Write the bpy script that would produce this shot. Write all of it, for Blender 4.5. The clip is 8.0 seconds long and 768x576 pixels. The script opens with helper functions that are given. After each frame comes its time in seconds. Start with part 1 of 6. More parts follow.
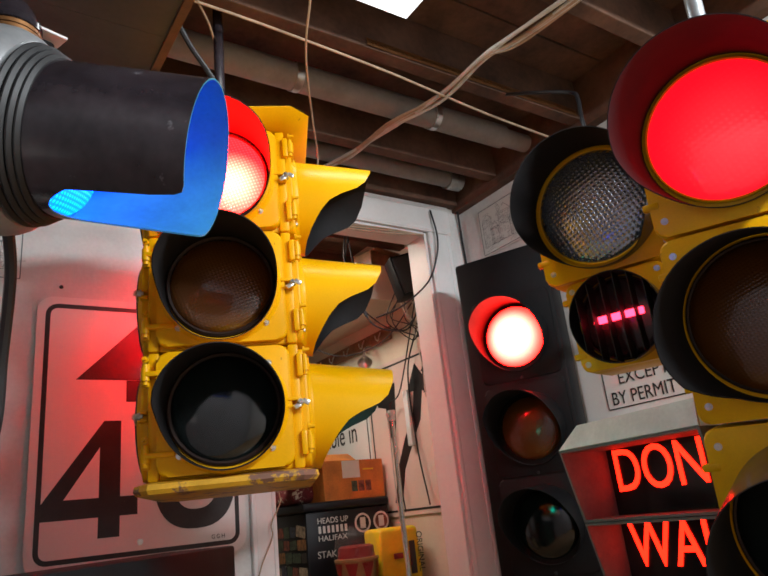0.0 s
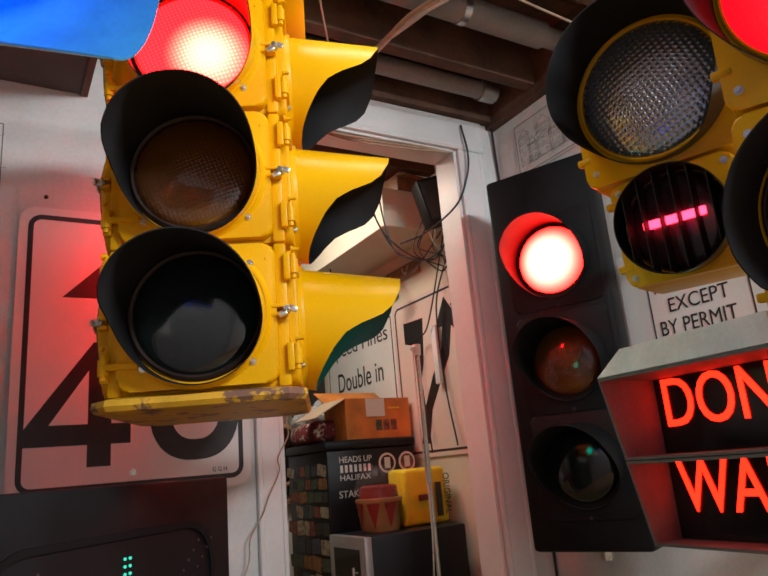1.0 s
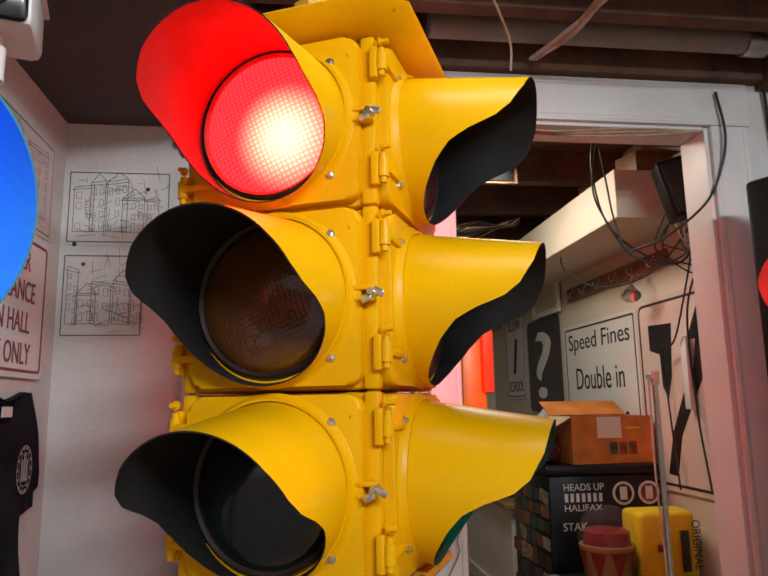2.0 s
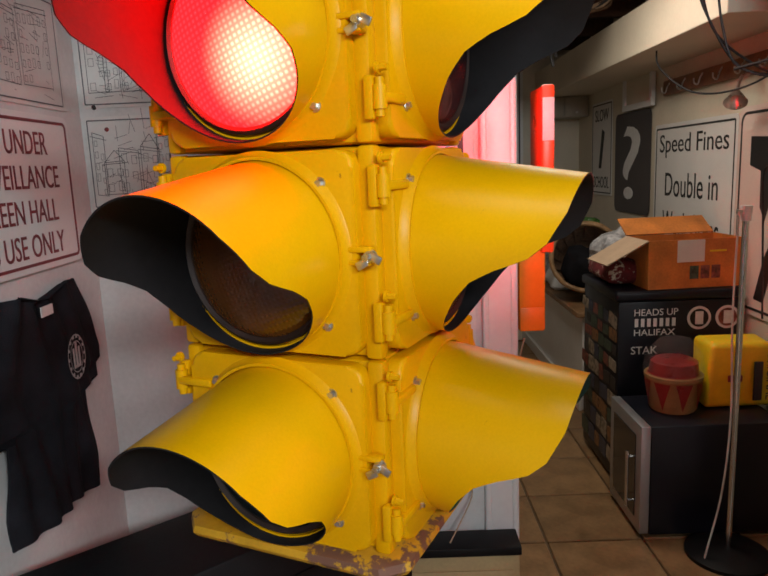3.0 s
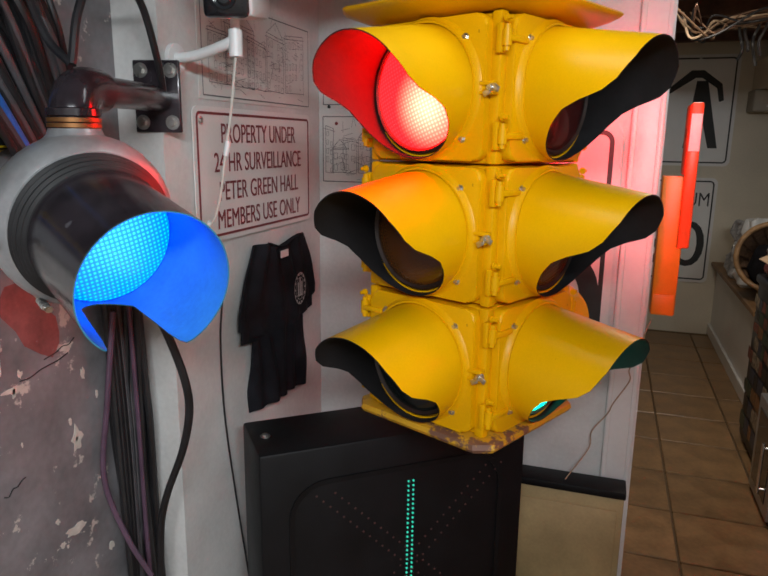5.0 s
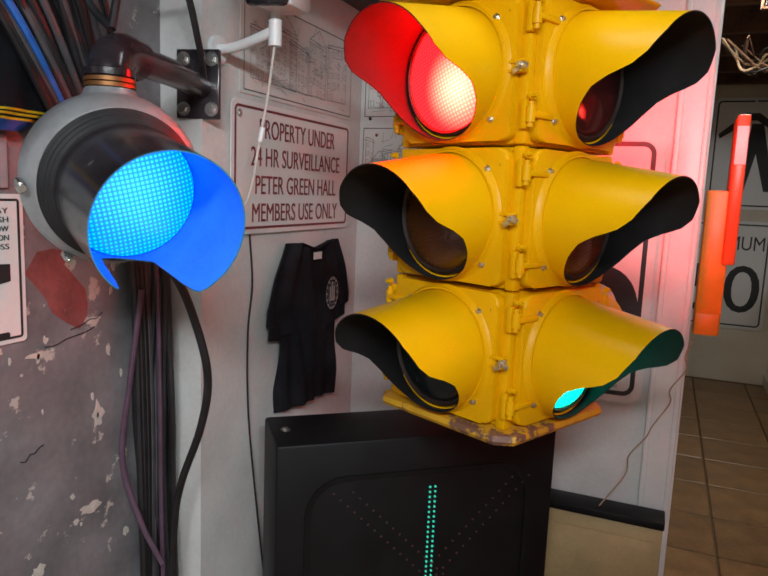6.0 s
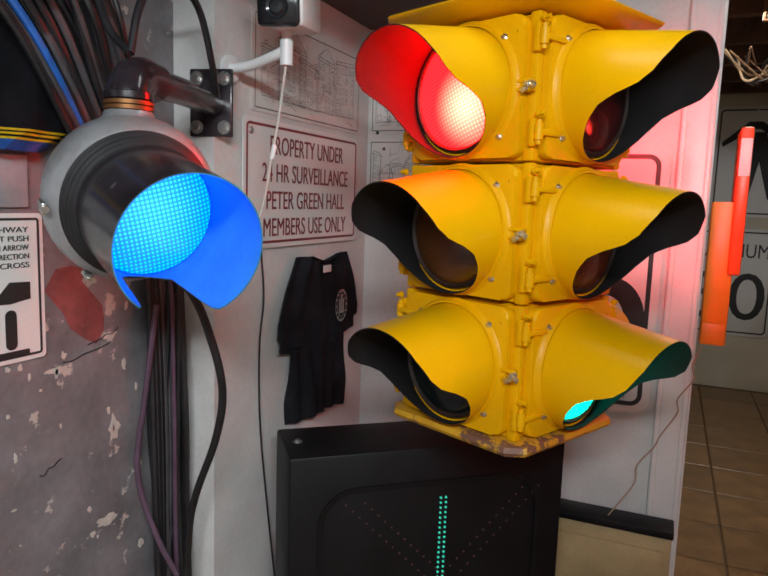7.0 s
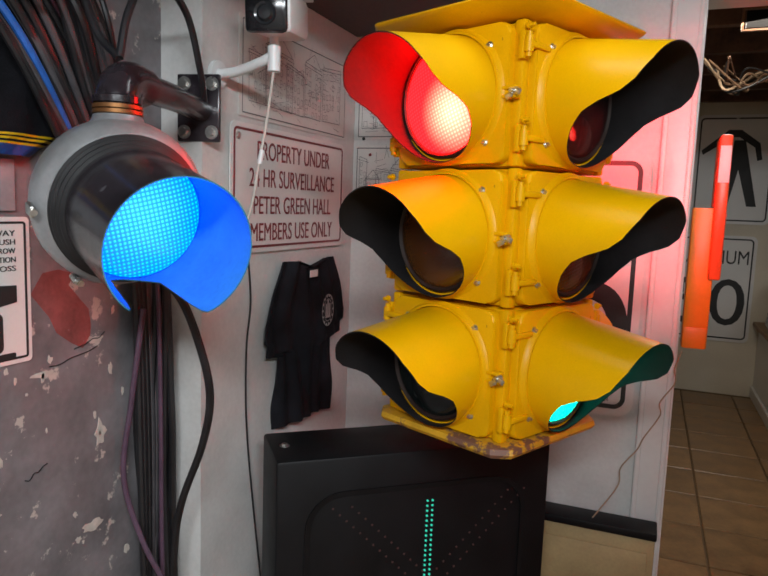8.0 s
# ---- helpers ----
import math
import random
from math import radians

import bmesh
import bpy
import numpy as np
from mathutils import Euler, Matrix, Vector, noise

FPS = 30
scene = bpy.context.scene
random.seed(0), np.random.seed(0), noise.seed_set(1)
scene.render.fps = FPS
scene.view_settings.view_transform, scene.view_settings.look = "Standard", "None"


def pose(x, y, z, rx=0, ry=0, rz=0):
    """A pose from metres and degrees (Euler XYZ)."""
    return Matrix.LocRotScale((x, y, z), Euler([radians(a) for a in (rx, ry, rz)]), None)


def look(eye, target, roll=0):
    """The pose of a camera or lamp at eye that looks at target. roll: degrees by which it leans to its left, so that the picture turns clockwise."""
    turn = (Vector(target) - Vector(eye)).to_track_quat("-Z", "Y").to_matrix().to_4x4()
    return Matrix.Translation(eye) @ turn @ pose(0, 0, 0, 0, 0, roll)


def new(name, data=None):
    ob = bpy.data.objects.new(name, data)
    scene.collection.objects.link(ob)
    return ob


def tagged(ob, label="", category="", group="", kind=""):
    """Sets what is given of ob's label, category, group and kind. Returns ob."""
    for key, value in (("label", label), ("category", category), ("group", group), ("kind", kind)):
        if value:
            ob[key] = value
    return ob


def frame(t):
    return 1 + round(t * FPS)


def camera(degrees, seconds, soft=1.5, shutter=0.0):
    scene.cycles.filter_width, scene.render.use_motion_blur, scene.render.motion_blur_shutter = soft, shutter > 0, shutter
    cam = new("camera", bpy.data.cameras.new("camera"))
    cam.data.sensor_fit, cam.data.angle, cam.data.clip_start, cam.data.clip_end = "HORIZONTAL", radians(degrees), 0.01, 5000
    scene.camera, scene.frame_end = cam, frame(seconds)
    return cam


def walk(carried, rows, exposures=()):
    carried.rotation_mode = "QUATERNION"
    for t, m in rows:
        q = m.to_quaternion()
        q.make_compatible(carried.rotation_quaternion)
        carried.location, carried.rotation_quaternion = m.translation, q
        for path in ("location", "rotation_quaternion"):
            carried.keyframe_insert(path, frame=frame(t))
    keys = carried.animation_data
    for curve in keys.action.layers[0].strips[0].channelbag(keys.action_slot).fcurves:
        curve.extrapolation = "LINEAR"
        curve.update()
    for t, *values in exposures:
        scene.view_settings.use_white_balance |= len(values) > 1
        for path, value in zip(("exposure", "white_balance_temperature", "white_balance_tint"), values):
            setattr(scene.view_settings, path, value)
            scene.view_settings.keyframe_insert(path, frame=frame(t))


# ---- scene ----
cam = camera(59.5, 8.0, soft=1.7)
PATH = [
    (0, (0.040, 0.008, 0.699), (1.133, 1.557, 1.335), -6.46),
    (0.5, (0.118, 0.047, 0.713), (1.168, 1.644, 1.302), -7.50),
    (1, (0.230, 0.184, 0.660), (1.229, 1.839, 1.171), -5.03),
    (1.5, (0.444, 0.318, 0.794), (0.998, 2.143, 1.396), -2.02),
    (1.7, (0.503, 0.309, 0.907), (0.914, 2.188, 1.454), -1.58),
    (2.8, (0.654, 0.483, 1.233), (0.671, 2.460, 0.935), -1.50),
    (3, (0.683, 0.459, 1.283), (0.656, 2.428, 0.932), -2.40),
    (3.5, (0.720, 0.316, 1.344), (0.354, 2.229, 0.889), -5.37),
    (4, (0.710, 0.209, 1.379), (0.240, 2.101, 0.933), -4.35),
    (4.5, (0.798, 0.083, 1.372), (0.214, 1.943, 0.928), 0.13),
    (4.7, (0.824, 0.054, 1.372), (0.238, 1.913, 0.923), 0.38),
    (6, (0.902, 0.067, 1.223), (0.146, 1.897, 0.938), 2.37),
    (6.5, (0.901, 0.054, 1.231), (0.136, 1.882, 0.960), 1.99),
    (7, (0.896, 0.042, 1.237), (0.128, 1.870, 0.976), 1.95),
    (7.5, (0.892, 0.028, 1.236), (0.123, 1.857, 0.991), 1.79),
    (8, (0.896, 0.029, 1.233), (0.169, 1.876, 0.993), 2.08),
]
walk(cam, [(t, look(eye, target, roll)) for t, eye, target, roll in PATH],
     [(0.0, 0.34), (1.5, 0.18), (3.0, -0.22), (3.5, -0.26), (4.5, -0.28), (6.0, -0.23), (8.0, -0.23)])

# ---------------------------------------------------------------- world and lights
world = bpy.data.worlds.new("world")
scene.world = world
world.use_nodes = True
world.node_tree.nodes["Background"].inputs[0].default_value = (0.75, 0.85, 1.0, 1)
world.node_tree.nodes["Background"].inputs[1].default_value = 0.008
scene.view_settings.exposure = 0.0


def area_lamp(name, place, target, sx, sy, watts, colour):
    data = bpy.data.lights.new(name, "AREA")
    data.shape, data.size, data.size_y, data.energy, data.color = "RECTANGLE", sx, sy, watts, colour
    ob = new(name, data)
    ob.matrix_world = look(place, target)
    return ob


# the two tubes of the ceiling fixture, and those over the back of the workshop
area_lamp("tube_light", (0.76, 1.11, 1.985), (0.76, 1.11, 0), 0.9, 0.10, 3, (0.90, 0.96, 1.0))
area_lamp("tube_light_back", (1.32, -0.85, 1.965), (0.68, 0.15, 0.5), 1.2, 0.14, 72, (0.90, 0.96, 1.0))
# the kitchen's lamps beyond the doorway
area_lamp("kitchen_light", (1.25, 2.95, 1.97), (1.5, 3.05, 0), 0.8, 0.25, 12, (1.0, 0.88, 0.74))


# ---------------------------------------------------------------- materials
def mat(name, colour, rough=0.6, metal=0.0, vary=0.12, scale=9.0, bump=0.0, bscale=120.0, dark=None, wear=0.0, wear_colour=(0.3, 0.2, 0.12),
        wear_scale=14.0, piece=0.0, coat=0.0, spec=0.5, emit=None, power=0.0):
    m = bpy.data.materials.new(name)
    m.use_nodes = True
    n, l = m.node_tree.nodes, m.node_tree.links
    b = n["Principled BSDF"]
    b.inputs["Metallic"].default_value, b.inputs["Coat Weight"].default_value = metal, coat
    b.inputs["Specular IOR Level"].default_value = spec
    co = n.new("ShaderNodeTexCoord")
    big, fine = n.new("ShaderNodeTexNoise"), n.new("ShaderNodeTexNoise")
    for t, s, d in ((big, scale, 4), (fine, bscale, 3)):
        t.inputs["Scale"].default_value, t.inputs["Detail"].default_value = s, d
        l.new(co.outputs["Object"], t.inputs["Vector"])
    mixc = n.new("ShaderNodeMix")
    mixc.data_type = "RGBA"
    low = dark or tuple(c * (1 - 2.2 * vary) for c in colour)
    high = tuple(min(1, c * (1 + 1.2 * vary)) for c in colour)
    mixc.inputs[6].default_value, mixc.inputs[7].default_value = (*low, 1), (*high, 1)
    add = n.new("ShaderNodeMath")
    add.operation = "MULTIPLY_ADD"
    l.new(fine.outputs[0], add.inputs[0])
    add.inputs[1].default_value = 0.35
    l.new(big.outputs[0], add.inputs[2])
    ramp = n.new("ShaderNodeMapRange")
    ramp.inputs[1].default_value, ramp.inputs[2].default_value = 0.42, 0.95
    l.new(add.outputs[0], ramp.inputs[0])
    l.new(ramp.outputs[0], mixc.inputs[0])
    out = mixc.outputs[2]
    if piece:
        info, hsv = n.new("ShaderNodeObjectInfo"), n.new("ShaderNodeHueSaturation")
        r = n.new("ShaderNodeMapRange")
        r.inputs[3].default_value, r.inputs[4].default_value = 1 - piece, 1 + piece
        l.new(info.outputs["Random"], r.inputs[0])
        l.new(r.outputs[0], hsv.inputs["Value"])
        l.new(out, hsv.inputs["Color"])
        out = hsv.outputs[0]
    if wear:
        w = n.new("ShaderNodeTexNoise")
        w.inputs["Scale"].default_value, w.inputs["Detail"].default_value, w.inputs["Roughness"].default_value = wear_scale, 8, 0.68
        l.new(co.outputs["Object"], w.inputs["Vector"])
        wr = n.new("ShaderNodeMapRange")
        wr.inputs[1].default_value, wr.inputs[2].default_value = 0.74 - wear * 0.3, 0.77 - wear * 0.3
        l.new(w.outputs[0], wr.inputs[0])
        wm = n.new("ShaderNodeMix")
        wm.data_type = "RGBA"
        wm.inputs[7].default_value = (*wear_colour, 1)
        l.new(wr.outputs[0], wm.inputs[0])
        l.new(out, wm.inputs[6])
        out = wm.outputs[2]
    l.new(out, b.inputs["Base Color"])
    rr = n.new("ShaderNodeMapRange")
    rr.inputs[3].default_value, rr.inputs[4].default_value = max(0.02, rough - 0.12), min(1, rough + 0.14)
    l.new(big.outputs[0], rr.inputs[0])
    l.new(rr.outputs[0], b.inputs["Roughness"])
    if bump:
        bp = n.new("ShaderNodeBump")
        bp.inputs["Strength"].default_value, bp.inputs["Distance"].default_value = bump, 0.002
        l.new(fine.outputs[0], bp.inputs["Height"])
        l.new(bp.outputs[0], b.inputs["Normal"])
    if emit:
        b.inputs["Emission Color"].default_value, b.inputs["Emission Strength"].default_value = (*emit, 1), power
    return m


def lens_mat(name, colour, emit=None, power=0.0, hot=0.0, rough=0.12, scale=95.0, hot_at=(0.02, -0.03), white=(1.0, 0.5, 0.4), spread=0.10, metal=0.0, relief=0.5, mark=0.32):
    """Prismatic signal lens: a raised diamond pattern, and a lamp behind it that is brightest at one spot."""
    m = bpy.data.materials.new(name)
    m.use_nodes = True
    n, l = m.node_tree.nodes, m.node_tree.links
    b = n["Principled BSDF"]
    b.inputs["Base Color"].default_value, b.inputs["Roughness"].default_value = (*colour, 1), rough
    b.inputs["Coat Weight"].default_value = 0.5
    b.inputs["Metallic"].default_value = metal
    b.inputs["Coat Roughness"].default_value = 0.05
    co, mp = n.new("ShaderNodeTexCoord"), n.new("ShaderNodeMapping")
    mp.inputs["Rotation"].default_value = (0, radians(20), 0)
    l.new(co.outputs["Object"], mp.inputs[0])
    waves = []
    for direction in ("X", "Z"):
        w = n.new("ShaderNodeTexWave")
        w.bands_direction = direction
        w.inputs["Scale"].default_value = scale
        l.new(mp.outputs[0], w.inputs["Vector"])
        waves.append(w)
    mul = n.new("ShaderNodeMath")
    mul.operation = "MULTIPLY"
    l.new(waves[0].outputs["Fac"], mul.inputs[0])
    l.new(waves[1].outputs["Fac"], mul.inputs[1])
    bp = n.new("ShaderNodeBump")
    bp.inputs["Strength"].default_value, bp.inputs["Distance"].default_value = relief, 0.003
    l.new(mul.outputs[0], bp.inputs["Height"])
    l.new(bp.outputs[0], b.inputs["Normal"])
    if emit:
        sub = n.new("ShaderNodeVectorMath")
        sub.operation = "DISTANCE"
        flat = n.new("ShaderNodeVectorMath")
        flat.operation = "MULTIPLY"
        flat.inputs[1].default_value = (1, 0, 1)
        l.new(co.outputs["Object"], flat.inputs[0])
        l.new(flat.outputs[0], sub.inputs[0])
        sub.inputs[1].default_value = (hot_at[0], 0, hot_at[1])
        fall = n.new("ShaderNodeMapRange")
        fall.interpolation_type = "SMOOTHSTEP"
        fall.inputs[1].default_value, fall.inputs[2].default_value = spread, 0.0
        l.new(sub.outputs["Value"], fall.inputs[0])
        mod = n.new("ShaderNodeMapRange")
        mod.inputs[3].default_value, mod.inputs[4].default_value = 1 - mark, 1 + mark * 0.8
        l.new(mul.outputs[0], mod.inputs[0])
        m2 = n.new("ShaderNodeMath")
        m2.operation = "MULTIPLY"
        m2.inputs[0].default_value = 1.0
        l.new(mod.outputs[0], m2.inputs[1])
        tint = n.new("ShaderNodeMix")
        tint.data_type = "RGBA"
        tint.clamp_result = False
        tint.inputs[6].default_value = (*[c * power for c in emit], 1)
        tint.inputs[7].default_value = (*[c * hot for c in white], 1)
        l.new(fall.outputs[0], tint.inputs[0])
        l.new(tint.outputs[2], b.inputs["Emission Color"])
        l.new(m2.outputs[0], b.inputs["Emission Strength"])
    return m


YELLOW = mat("signal_yellow_paint", (0.76, 0.385, 0.0005), 0.36, spec=0.2, vary=0.07, scale=6, bump=0.08, bscale=240, wear=0.26, wear_colour=(0.40, 0.19, 0.01), wear_scale=26)
YELLOW_WORN = mat("worn_yellow_paint", (0.62, 0.33, 0.015), 0.5, vary=0.12, scale=12, bump=0.2, bscale=160, wear=0.66, wear_colour=(0.17, 0.08, 0.05), wear_scale=15)
VISOR_YELLOW = mat("visor_yellow_paint", (0.80, 0.425, 0.0005), 0.33, spec=0.2, vary=0.06, scale=5, bump=0.04, bscale=300, wear=0.20, wear_colour=(0.50, 0.25, 0.01), wear_scale=34)
VISOR_BLACK = mat("matt_black_visor_lining", (0.013, 0.012, 0.013), 0.65, spec=0.25, vary=0.2, scale=12)
BLACK_GLOSS = mat("scuffed_black_paint", (0.030, 0.024, 0.029), 0.20, vary=0.3, scale=9, bump=0.12, bscale=60, wear=0.34, wear_colour=(0.085, 0.08, 0.09), wear_scale=13)
BLACK_PLAIN = mat("black_polycarbonate", (0.006, 0.006, 0.007), 0.48, spec=0.2, vary=0.2, scale=8, bump=0.12, bscale=200)
RUBBER = mat("black_rubber", (0.012, 0.012, 0.013), 0.55, vary=0.2, scale=20)
ALU = mat("grey_cast_aluminium", (0.40, 0.41, 0.42), 0.38, 0.55, vary=0.12, scale=10, bump=0.15, bscale=110)
STEEL = mat("zinc_plated_steel", (0.62, 0.61, 0.58), 0.3, 0.95, vary=0.12, scale=40)
CHROME = mat("brushed_chrome", (0.7, 0.7, 0.7), 0.18, 1.0, vary=0.05, scale=30)
BRASS = mat("rusty_brass", (0.24, 0.11, 0.04), 0.5, 0.8, vary=0.12, scale=40)
WALL_WHITE = mat("scribbled_white_wall_paint", (0.66, 0.66, 0.645), 0.6, vary=0.09, scale=4.5, bump=0.12, bscale=90, wear=0.02, wear_colour=(0.35, 0.33, 0.31), wear_scale=18)
WALL_CREAM = mat("cream_wall_paint", (0.66, 0.60, 0.48), 0.65, vary=0.06, scale=3, bump=0.1, bscale=80)
TRIM_WHITE = mat("glossy_white_trim_paint", (0.76, 0.76, 0.75), 0.35, vary=0.04, scale=5, bump=0.06, bscale=60)
PEELING = mat("peeling_grey_paint", (0.20, 0.19, 0.20), 0.5, vary=0.18, scale=7, bump=0.3, bscale=60, wear=0.44, wear_colour=(0.50, 0.46, 0.42), wear_scale=16)
WOOD_DARK = mat("old_dark_joist_wood", (0.13, 0.065, 0.04), 0.8, vary=0.3, scale=7, bump=0.4, bscale=50)
WOOD_RAIL = mat("brown_varnished_wood", (0.24, 0.11, 0.05), 0.5, vary=0.2, scale=18)
WOOD_TOP = mat("worn_counter_wood", (0.30, 0.17, 0.08), 0.5, vary=0.2, scale=16)
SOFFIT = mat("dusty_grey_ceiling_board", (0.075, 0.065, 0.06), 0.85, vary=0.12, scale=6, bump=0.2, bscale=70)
# greyish visor lining, with the blue lamp's glow deepened in its base colour
VISOR_LAMP_BLUE = mat("blue_grey_visor_lining", (0.035, 0.20, 0.30), 0.34, vary=0.15, scale=12)
GASKET = mat("dark_brown_gasket", (0.03, 0.013, 0.008), 0.6, vary=0.2, scale=20)
PLASTER = mat("bare_plaster_chip", (0.55, 0.51, 0.46), 0.9, vary=0.1, scale=40, bump=0.2)
PIPE = mat("grey_lagged_pipe", (0.27, 0.25, 0.235), 0.7, vary=0.12, scale=9, bump=0.4, bscale=60)
TILE = mat("brown_stone_floor_tile", (0.30, 0.175, 0.08), 0.34, vary=0.2, scale=9, bump=0.15, bscale=60, piece=0.14)
GROUT = mat("tan_grout", (0.19, 0.125, 0.07), 0.85, vary=0.12, scale=30)
SIGN_WHITE = mat("white_reflective_sign_sheet", (0.72, 0.71, 0.69), 0.4, vary=0.04, scale=4, wear=0.04, wear_colour=(0.5, 0.46, 0.42), wear_scale=30)
SIGN_PINK = mat("faded_pinkish_sign_sheet", (0.70, 0.56, 0.50), 0.5, vary=0.06, scale=4, wear=0.05, wear_colour=(0.5, 0.4, 0.36), wear_scale=30)
SIGN_BLACK = mat("chipped_black_sign_ink", (0.015, 0.015, 0.016), 0.4, vary=0.2, scale=20, wear=0.10, wear_colour=(0.5, 0.45, 0.4), wear_scale=60)
SIGN_DARK = mat("dark_brown_sign_sheet", (0.055, 0.045, 0.045), 0.5, vary=0.1, scale=6)
INK_RED = mat("maroon_sign_ink", (0.20, 0.03, 0.035), 0.5, vary=0.1, scale=30)
INK_BLACK = mat("black_print", (0.02, 0.02, 0.02), 0.6, vary=0.1, scale=30)
INK_WHITE = mat("white_print", (0.75, 0.75, 0.75), 0.6, vary=0.05, scale=30)
PAPER = mat("thin_white_drawing_paper", (0.66, 0.65, 0.62), 0.85, vary=0.04, scale=8)
PENCIL = mat("grey_pencil_line", (0.13, 0.13, 0.14), 0.8, vary=0.15, scale=40)
CLOTH = mat("black_cotton_jersey", (0.013, 0.013, 0.017), 0.95, vary=0.3, scale=14, bump=0.4, bscale=400, spec=0.2)
CABLE_BLACK = mat("black_cable_sheath", (0.014, 0.014, 0.016), 0.45, vary=0.2, scale=20)
CABLE_GREY = mat("grey_cable_sheath", (0.065, 0.062, 0.068), 0.5, vary=0.15, scale=20)
CABLE_BLUE = mat("blue_cable_sheath", (0.02, 0.12, 0.45), 0.45, vary=0.15, scale=20)
CABLE_PURPLE = mat("dull_purple_wire", (0.10, 0.055, 0.09), 0.5, vary=0.15, scale=20)
CABLE_WHITE = mat("old_white_cable_sheath", (0.58, 0.55, 0.50), 0.55, vary=0.12, scale=20)
CABLE_TAN = mat("tan_cloth_wire", (0.42, 0.30, 0.20), 0.7, vary=0.15, scale=20)
PLASTIC_WHITE = mat("white_plastic", (0.74, 0.75, 0.75), 0.35, vary=0.04, scale=10)
PLASTIC_BLACK = mat("glossy_black_plastic", (0.012, 0.012, 0.014), 0.15, vary=0.2, scale=10)
ORANGE = mat("orange_enamel", (0.85, 0.24, 0.008), 0.35, vary=0.06, scale=10, bump=0.05)
ORANGE_GLOW = mat("orange_reflective_strip", (0.85, 0.10, 0.02), 0.3, vary=0.05, scale=10)
CARD_ORANGE = mat("printed_orange_cardboard", (0.60, 0.20, 0.035), 0.6, vary=0.2, scale=9)
CARD_TAN = mat("plain_cardboard", (0.46, 0.33, 0.22), 0.8, vary=0.08, scale=14)
FRIDGE_BLACK = mat("black_appliance_steel", (0.007, 0.008, 0.014), 0.35, spec=0.35, vary=0.15, scale=6, bump=0.06, bscale=300)
FRIDGE_SILVER = mat("silver_door_frame", (0.45, 0.46, 0.48), 0.35, 0.7, vary=0.06, scale=10)
GLASS_DARK = mat("dark_door_glass", (0.02, 0.022, 0.025), 0.08, vary=0.05, scale=4)
RED_ENAMEL = mat("dark_red_tinplate", (0.20, 0.010, 0.010), 0.3, vary=0.12, scale=20)
GOLD_TIN = mat("tan_tinplate", (0.28, 0.165, 0.06), 0.4, vary=0.12, scale=20)
BAG_YELLOW = mat("yellow_woven_bag", (0.75, 0.55, 0.01), 0.45, vary=0.08, scale=14, bump=0.2, bscale=90)
FLORAL = mat("red_floral_cloth", (0.20, 0.025, 0.03), 0.9, vary=0.3, scale=20, wear=0.6, wear_colour=(0.6, 0.5, 0.4), wear_scale=28)
CLEAR_WRAP = mat("crumpled_grey_plastic_wrap", (0.42, 0.42, 0.43), 0.15, vary=0.25, scale=30, bump=0.6, bscale=60)
BOX_TAN = mat("tan_painted_metal", (0.42, 0.31, 0.15), 0.5, vary=0.12, scale=8)
LEAF = mat("green_leaf", (0.06, 0.12, 0.03), 0.5, vary=0.25, scale=20)
WICKER = mat("brown_wicker", (0.16, 0.09, 0.05), 0.8, vary=0.25, scale=40)
CANE = mat("pale_varnished_cane", (0.38, 0.22, 0.10), 0.5, vary=0.25, scale=30, bump=0.3, bscale=90)
BAG_GREEN = mat("green_printed_plastic", (0.10, 0.24, 0.05), 0.35, vary=0.25, scale=18, wear=0.3, wear_colour=(0.6, 0.6, 0.55), wear_scale=18)
BOX_BEIGE = mat("beige_cupboard_paint", (0.42, 0.38, 0.31), 0.55, vary=0.1, scale=8)
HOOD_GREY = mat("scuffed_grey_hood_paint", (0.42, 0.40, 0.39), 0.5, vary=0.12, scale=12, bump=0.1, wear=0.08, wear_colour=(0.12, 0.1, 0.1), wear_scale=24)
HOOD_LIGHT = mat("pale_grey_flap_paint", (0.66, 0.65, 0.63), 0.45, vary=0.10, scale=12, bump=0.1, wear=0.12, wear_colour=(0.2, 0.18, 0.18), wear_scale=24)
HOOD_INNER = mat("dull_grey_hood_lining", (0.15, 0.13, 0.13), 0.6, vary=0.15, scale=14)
GALV = mat("galvanised_conduit", (0.55, 0.58, 0.6), 0.35, 0.7, vary=0.12, scale=30)
STICKERS = [mat("sticker_print", c, 0.45, vary=0.4, scale=45, wear=0.3, wear_colour=(0.36, 0.27, 0.2), wear_scale=40) for c in ((0.24, 0.07, 0.05), (0.36, 0.29, 0.21), (0.06, 0.09, 0.06), (0.28, 0.13, 0.05), (0.05, 0.06, 0.10), (0.03, 0.026, 0.026))]

